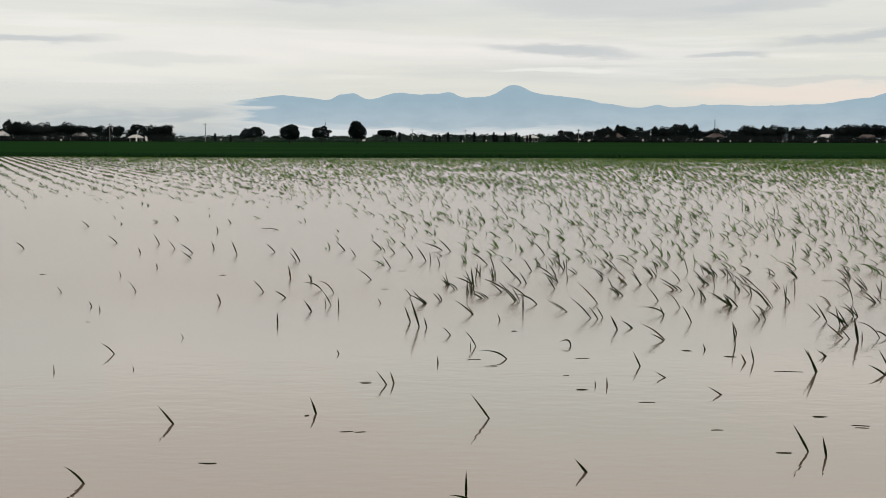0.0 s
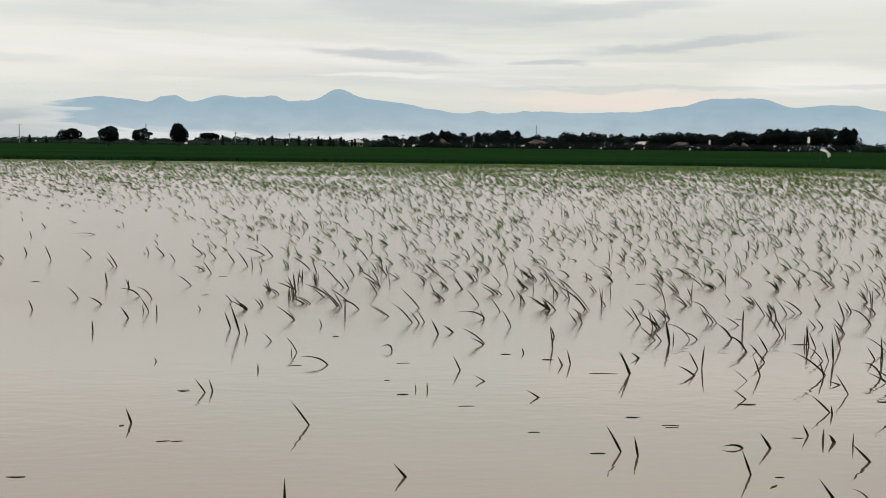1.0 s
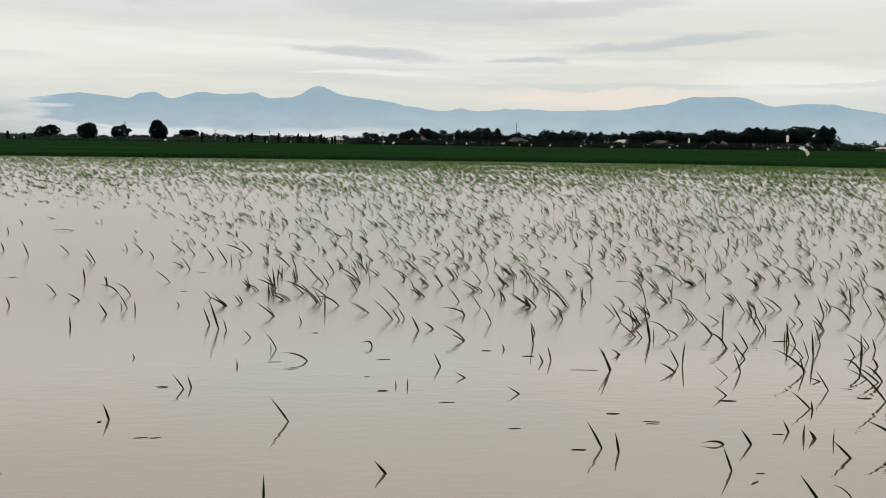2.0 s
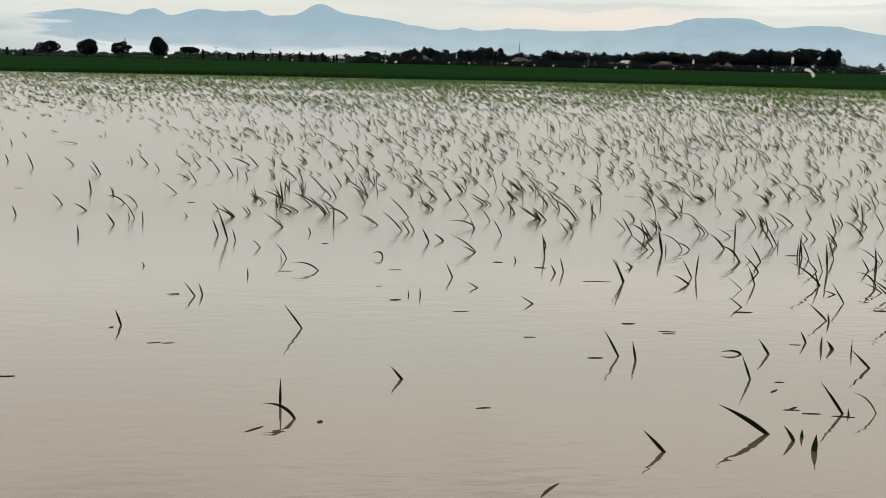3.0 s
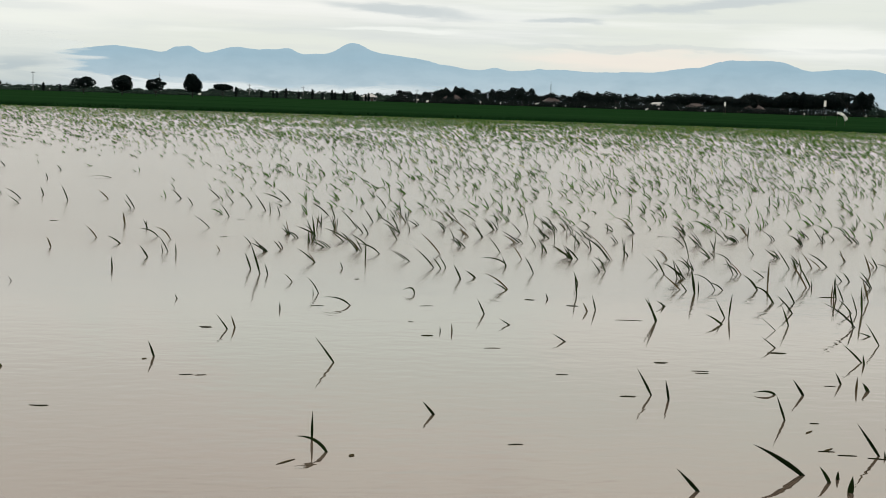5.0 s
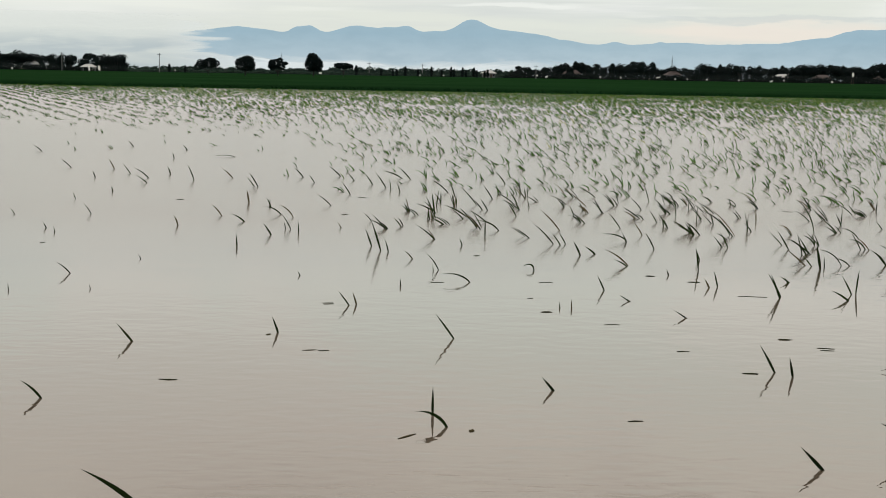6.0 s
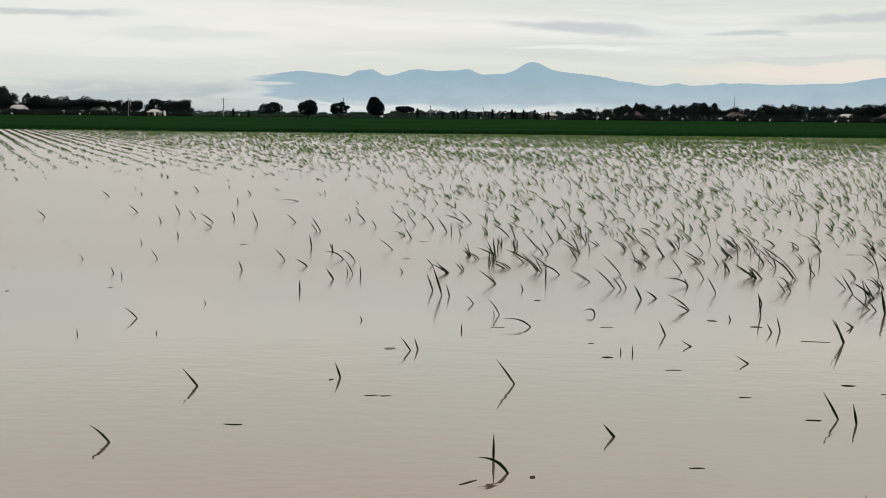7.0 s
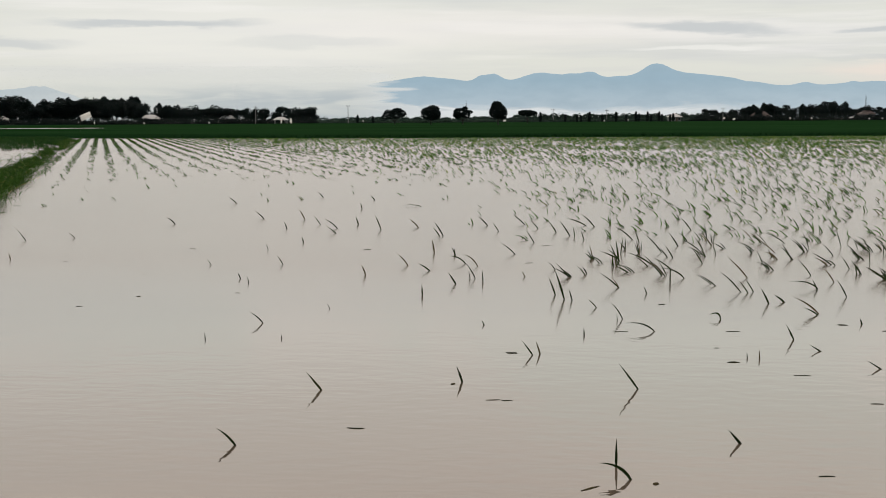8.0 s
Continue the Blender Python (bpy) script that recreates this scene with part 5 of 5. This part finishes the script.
floating_leaf(1.17, 4.77, 0.13, 1)
floating_leaf(1.12, 5.97, 0.09, 0)
floating_leaf(2.37, 7.92, 0.08, 0)
floating_leaf(2.54, 7.62, 0.10, 0)
floating_leaf(1.92, 6.98, 0.09, 0)
floating_leaf(2.58, 5.85, 0.10, 0)
floating_leaf(2.65, 5.78, 0.11, 0)
floating_leaf(2.64, 6.21, 0.06, 1)
floating_leaf(2.03, 4.39, 0.05, 2)
floating_leaf(-1.17, 6.72, 0.12, 0)
floating_leaf(-0.50, 7.48, 0.10, 0)
floating_leaf(0.06, 5.68, 0.08, 1)
floating_leaf(0.35, 5.78, 0.03, 2)
floating_leaf(2.01, 10.47, 0.10, 3)
floating_leaf(2.30, 10.18, 0.12, 3)
floating_leaf(1.00, 8.79, 0.10, 3)
floating_leaf(1.38, 8.36, 0.13, 0)
floating_leaf(1.67, 7.55, 0.09, 0)
floating_leaf(-0.49, 9.05, 0.10, 0)
floating_leaf(0.29, 10.02, 0.12, 0)
floating_leaf(-0.78, 7.92, 0.03, 2)
floating_leaf(4.66, 15.83, 0.17, 3)
floating_leaf(3.20, 7.28, 0.08, 0)
floating_leaf(2.74, 6.39, 0.06, 0)
floating_leaf(-11.04, 24.57, 0.21, 3)
floating_leaf(-5.00, 16.31, 0.09, 3)
floating_leaf(-6.02, 14.67, 0.06, 0)
floating_leaf(-4.66, 13.49, 0.07, 0)
floating_leaf(-4.11, 11.73, 0.05, 3)
floating_leaf(-4.41, 11.05, 0.08, 0)
floating_leaf(-3.26, 12.05, 0.06, 0)
floating_leaf(-1.16, 6.71, 0.09, 0)
floating_leaf(-2.74, 16.29, 0.13, 3)
floating_leaf(-0.48, 9.01, 0.09, 0)
floating_leaf(0.67, 11.54, 0.07, 3)
floating_leaf(-0.20, 13.79, 0.08, 3)
floating_leaf(1.13, 10.08, 0.13, 0)
floating_leaf(0.94, 9.34, 0.05, 0)
floating_leaf(4.75, 12.55, 0.10, 0)
floating_leaf(-0.64, 14.82, 0.11, 3)
floating_leaf(-0.52, 16.88, 0.13, 3)
floating_leaf(-0.42, 7.47, 0.08, 0)
floating_leaf(4.70, 10.87, 0.20, 3)
floating_leaf(3.26, 8.29, 0.16, 3)
floating_leaf(4.24, 8.31, 0.12, 3)
floating_leaf(1.92, 6.99, 0.11, 0)
floating_leaf(2.55, 7.68, 0.13, 0)
floating_leaf(2.38, 7.94, 0.11, 0)
floating_leaf(5.03, 9.52, 0.09, 0)
floating_leaf(2.60, 5.88, 0.06, 1)
floating_leaf(2.59, 9.52, 0.26, 0)
floating_leaf(2.78, 5.72, 0.13, 0)



def lattice():
    """Places of all the other seedlings: double rows, thinned out where the flood has drowned them."""
    places = []
    a = np.arange(4, 175, 0.21)
    for k in range(-2, 175):
        for off in (-0.07, 0.07):
            c = 0.72 * k - 0.30 + off
            q = ALONG[None] * (a + rng.normal(0, 0.05, len(a)))[:, None] + ACROSS[None] * (c + rng.normal(0, 0.045, len(a)))[:, None]
            places.append(q)
    p = np.concatenate(places)
    x, y = p[:, 0], p[:, 1]
    turn = np.degrees(np.arctan2(-x, y))
    ok = (y < edge_y(x) - np.interp(x, [-30, -15], [0.3, 4.5])) & (y > 4) & (turn < 34) & (turn > -36)
    p = p[ok]
    x, y = p[:, 0], p[:, 1]
    near = np.interp(x, [-30, -12, -8, -3.4, -2.0, -1.5, -0.8, 0.3, 0.8, 1.5, 2.2, 3.2, 4.0, 7.0], [40, 38, 37, 36, 34, 27.5, 22.5, 16.0, 13.4, 12.2, 11.4, 9.9, 9.0, 6.5])
    patch = np.array([noise.noise(Vector((float(i) * 0.22, float(j) * 0.10, 0.0))) for i, j in p])
    fine = np.array([noise.noise(Vector((float(i) * 1.1, float(j) * 0.6, 7.0))) for i, j in p])
    dist = np.hypot(x, y)
    into = y - near
    share = np.clip(0.12 + into / 7.5, 0, 1) * (0.36 + 0.12 * patch + 0.12 * fine)
    share = np.where((dist > 30) & (dist < 40), share * np.clip(0.38 + 0.4 * patch + np.interp(x, [2.0, 8.0], [0.0, 0.6]), 0.12, 1), share)
    share = np.where(into < 0, np.clip((0.03 + 0.16 * np.exp(into / 5.0)) * (1 + 1.2 * fine), 0, 1) * (dist > 13) * np.interp(x, [-6, -1.5], [0.3, 1.0]) * ((x > -2.0) | (dist > 25)), share)
    # far out the density is fitted to the camera's low view, so water shows between; along the bund the drilled rows
    # stay full
    lines = x * ACROSS[0] + y * ACROSS[1]
    rows = np.interp(lines, [4, 13], [1.0, 0.0])
    even = np.interp(dist, [36, 48, 75, 100, 119], [0.26, 0.25, 0.28, 0.36, 0.46]) * np.interp(x, [-25, 0, 15], [0.75, 1.0, 1.3]) * (1 + 0.8 * patch)
    far_off = np.clip((dist - 32) / 14, 0, 1)
    share = share * (1 - far_off) + far_off * (even * (1 - rows) + np.interp(dist, [35, 60, 90], [0.11, 0.17, 0.30]) * rows)
    keep = rng.random(len(p)) < share
    p = p[keep]
    spots = np.array(taken)
    close = np.hypot(p[:, 0], p[:, 1]) < 24
    free = np.ones(len(p), bool)
    d = np.hypot(p[close, None, 0] - spots[None, :, 0], p[close, None, 1] - spots[None, :, 1]).min(1)
    free[np.where(close)[0]] = d > 0.28
    p = p[free]
    # no two seedlings of the near rows stand in one another
    near_by = np.where(np.hypot(p[:, 0], p[:, 1]) < 26)[0]
    gone = np.zeros(len(p), bool)
    for i in near_by:
        if not gone[i]:
            d = np.hypot(p[near_by, 0] - p[i, 0], p[near_by, 1] - p[i, 1])
            gone[near_by[(d < 0.17) & (near_by > i)]] = True
    return p[~gone]


places = lattice()
places = places[np.argsort(np.hypot(places[:, 0], places[:, 1]))]
SINGLE = 300 - len(taken)
for x, y in places[:SINGLE]:
    leaves = []
    drift = rnd_py.uniform(0.5, 1.5) if rnd_py.random() < 0.85 else 0.1
    grow = 0.85 if x < 0.5 else 1.0
    for _ in range(rnd_py.choice((1, 2, 2, 3, 4))):
        lean = max(-0.05, drift + rnd_py.gauss(0, 0.4))
        high = rnd_py.uniform(0.09, 0.21) * grow * (1 - 0.22 * lean)
        leaves.append((rnd_py.gauss(0, 0.025), rnd_py.gauss(0, 0.04), -high * lean, high, min(1.0, lean / 1.4) * rnd_py.uniform(0.2, 1.0), rnd_py.uniform(11, 18)))
    sprout(float(x), float(y), *leaves)


def standing_rice(name, rest, material, label):
    away = np.hypot(rest[:, 0], rest[:, 1])
    count = rng.choice([1, 1, 1, 2, 2, 3], len(rest)) + (away > 45)
    hill_lean = np.repeat(rng.uniform(0.35, 1.7, len(rest)) + np.interp(away, [35, 55], [0.0, 0.5]), count)
    root = np.repeat(rest, count, axis=0)
    n = len(root)
    dist = np.hypot(root[:, 0], root[:, 1])
    base = np.stack([root[:, 0] + rng.normal(0, 0.022, n), root[:, 1] + rng.normal(0, 0.03, n), np.full(n, -0.03)], 1)
    lean = np.clip(hill_lean + rng.normal(0, 0.3, n), 0.1, 2.3)
    small = np.interp(root[:, 0], [-8, 2], [0.75, 1.0])
    small = small + (1 - small) * np.interp(dist, [34, 60], [0.0, 0.7])
    small = small * np.interp(root @ ACROSS, [4, 13], [0.85, 1.0])
    high = rng.uniform(0.11, 0.25, n) * (1.0 - 0.24 * lean) * np.interp(dist, [10, 30, 50, 110], [0.90, 0.88, 0.90, 1.05]) * small
    tip = base + np.stack([-high * lean, rng.normal(0, 0.03, n), high], 1)
    vv, ff = blades(base, tip, np.clip(lean / 1.6, 0, 1) * rng.uniform(0.0, 0.75, n), rng.uniform(0.012, 0.020, n) * np.interp(dist, [12, 50, 100], [1.0, 1.15, 1.5]), rng.uniform(-0.6, 0.6, n), 4)
    tagged(quads(name, vv, ff, material), label, "rice plants", kind="stuff")


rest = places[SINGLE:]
# the lighter leaf colour is picked by distance from the camera
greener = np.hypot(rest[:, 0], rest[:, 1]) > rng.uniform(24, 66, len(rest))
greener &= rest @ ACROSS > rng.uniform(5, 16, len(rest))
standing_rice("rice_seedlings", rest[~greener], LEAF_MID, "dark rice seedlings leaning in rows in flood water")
standing_rice("rice_seedlings_green", rest[greener], LEAF_FAR, "lighter green far rice seedlings standing thick in flood water")
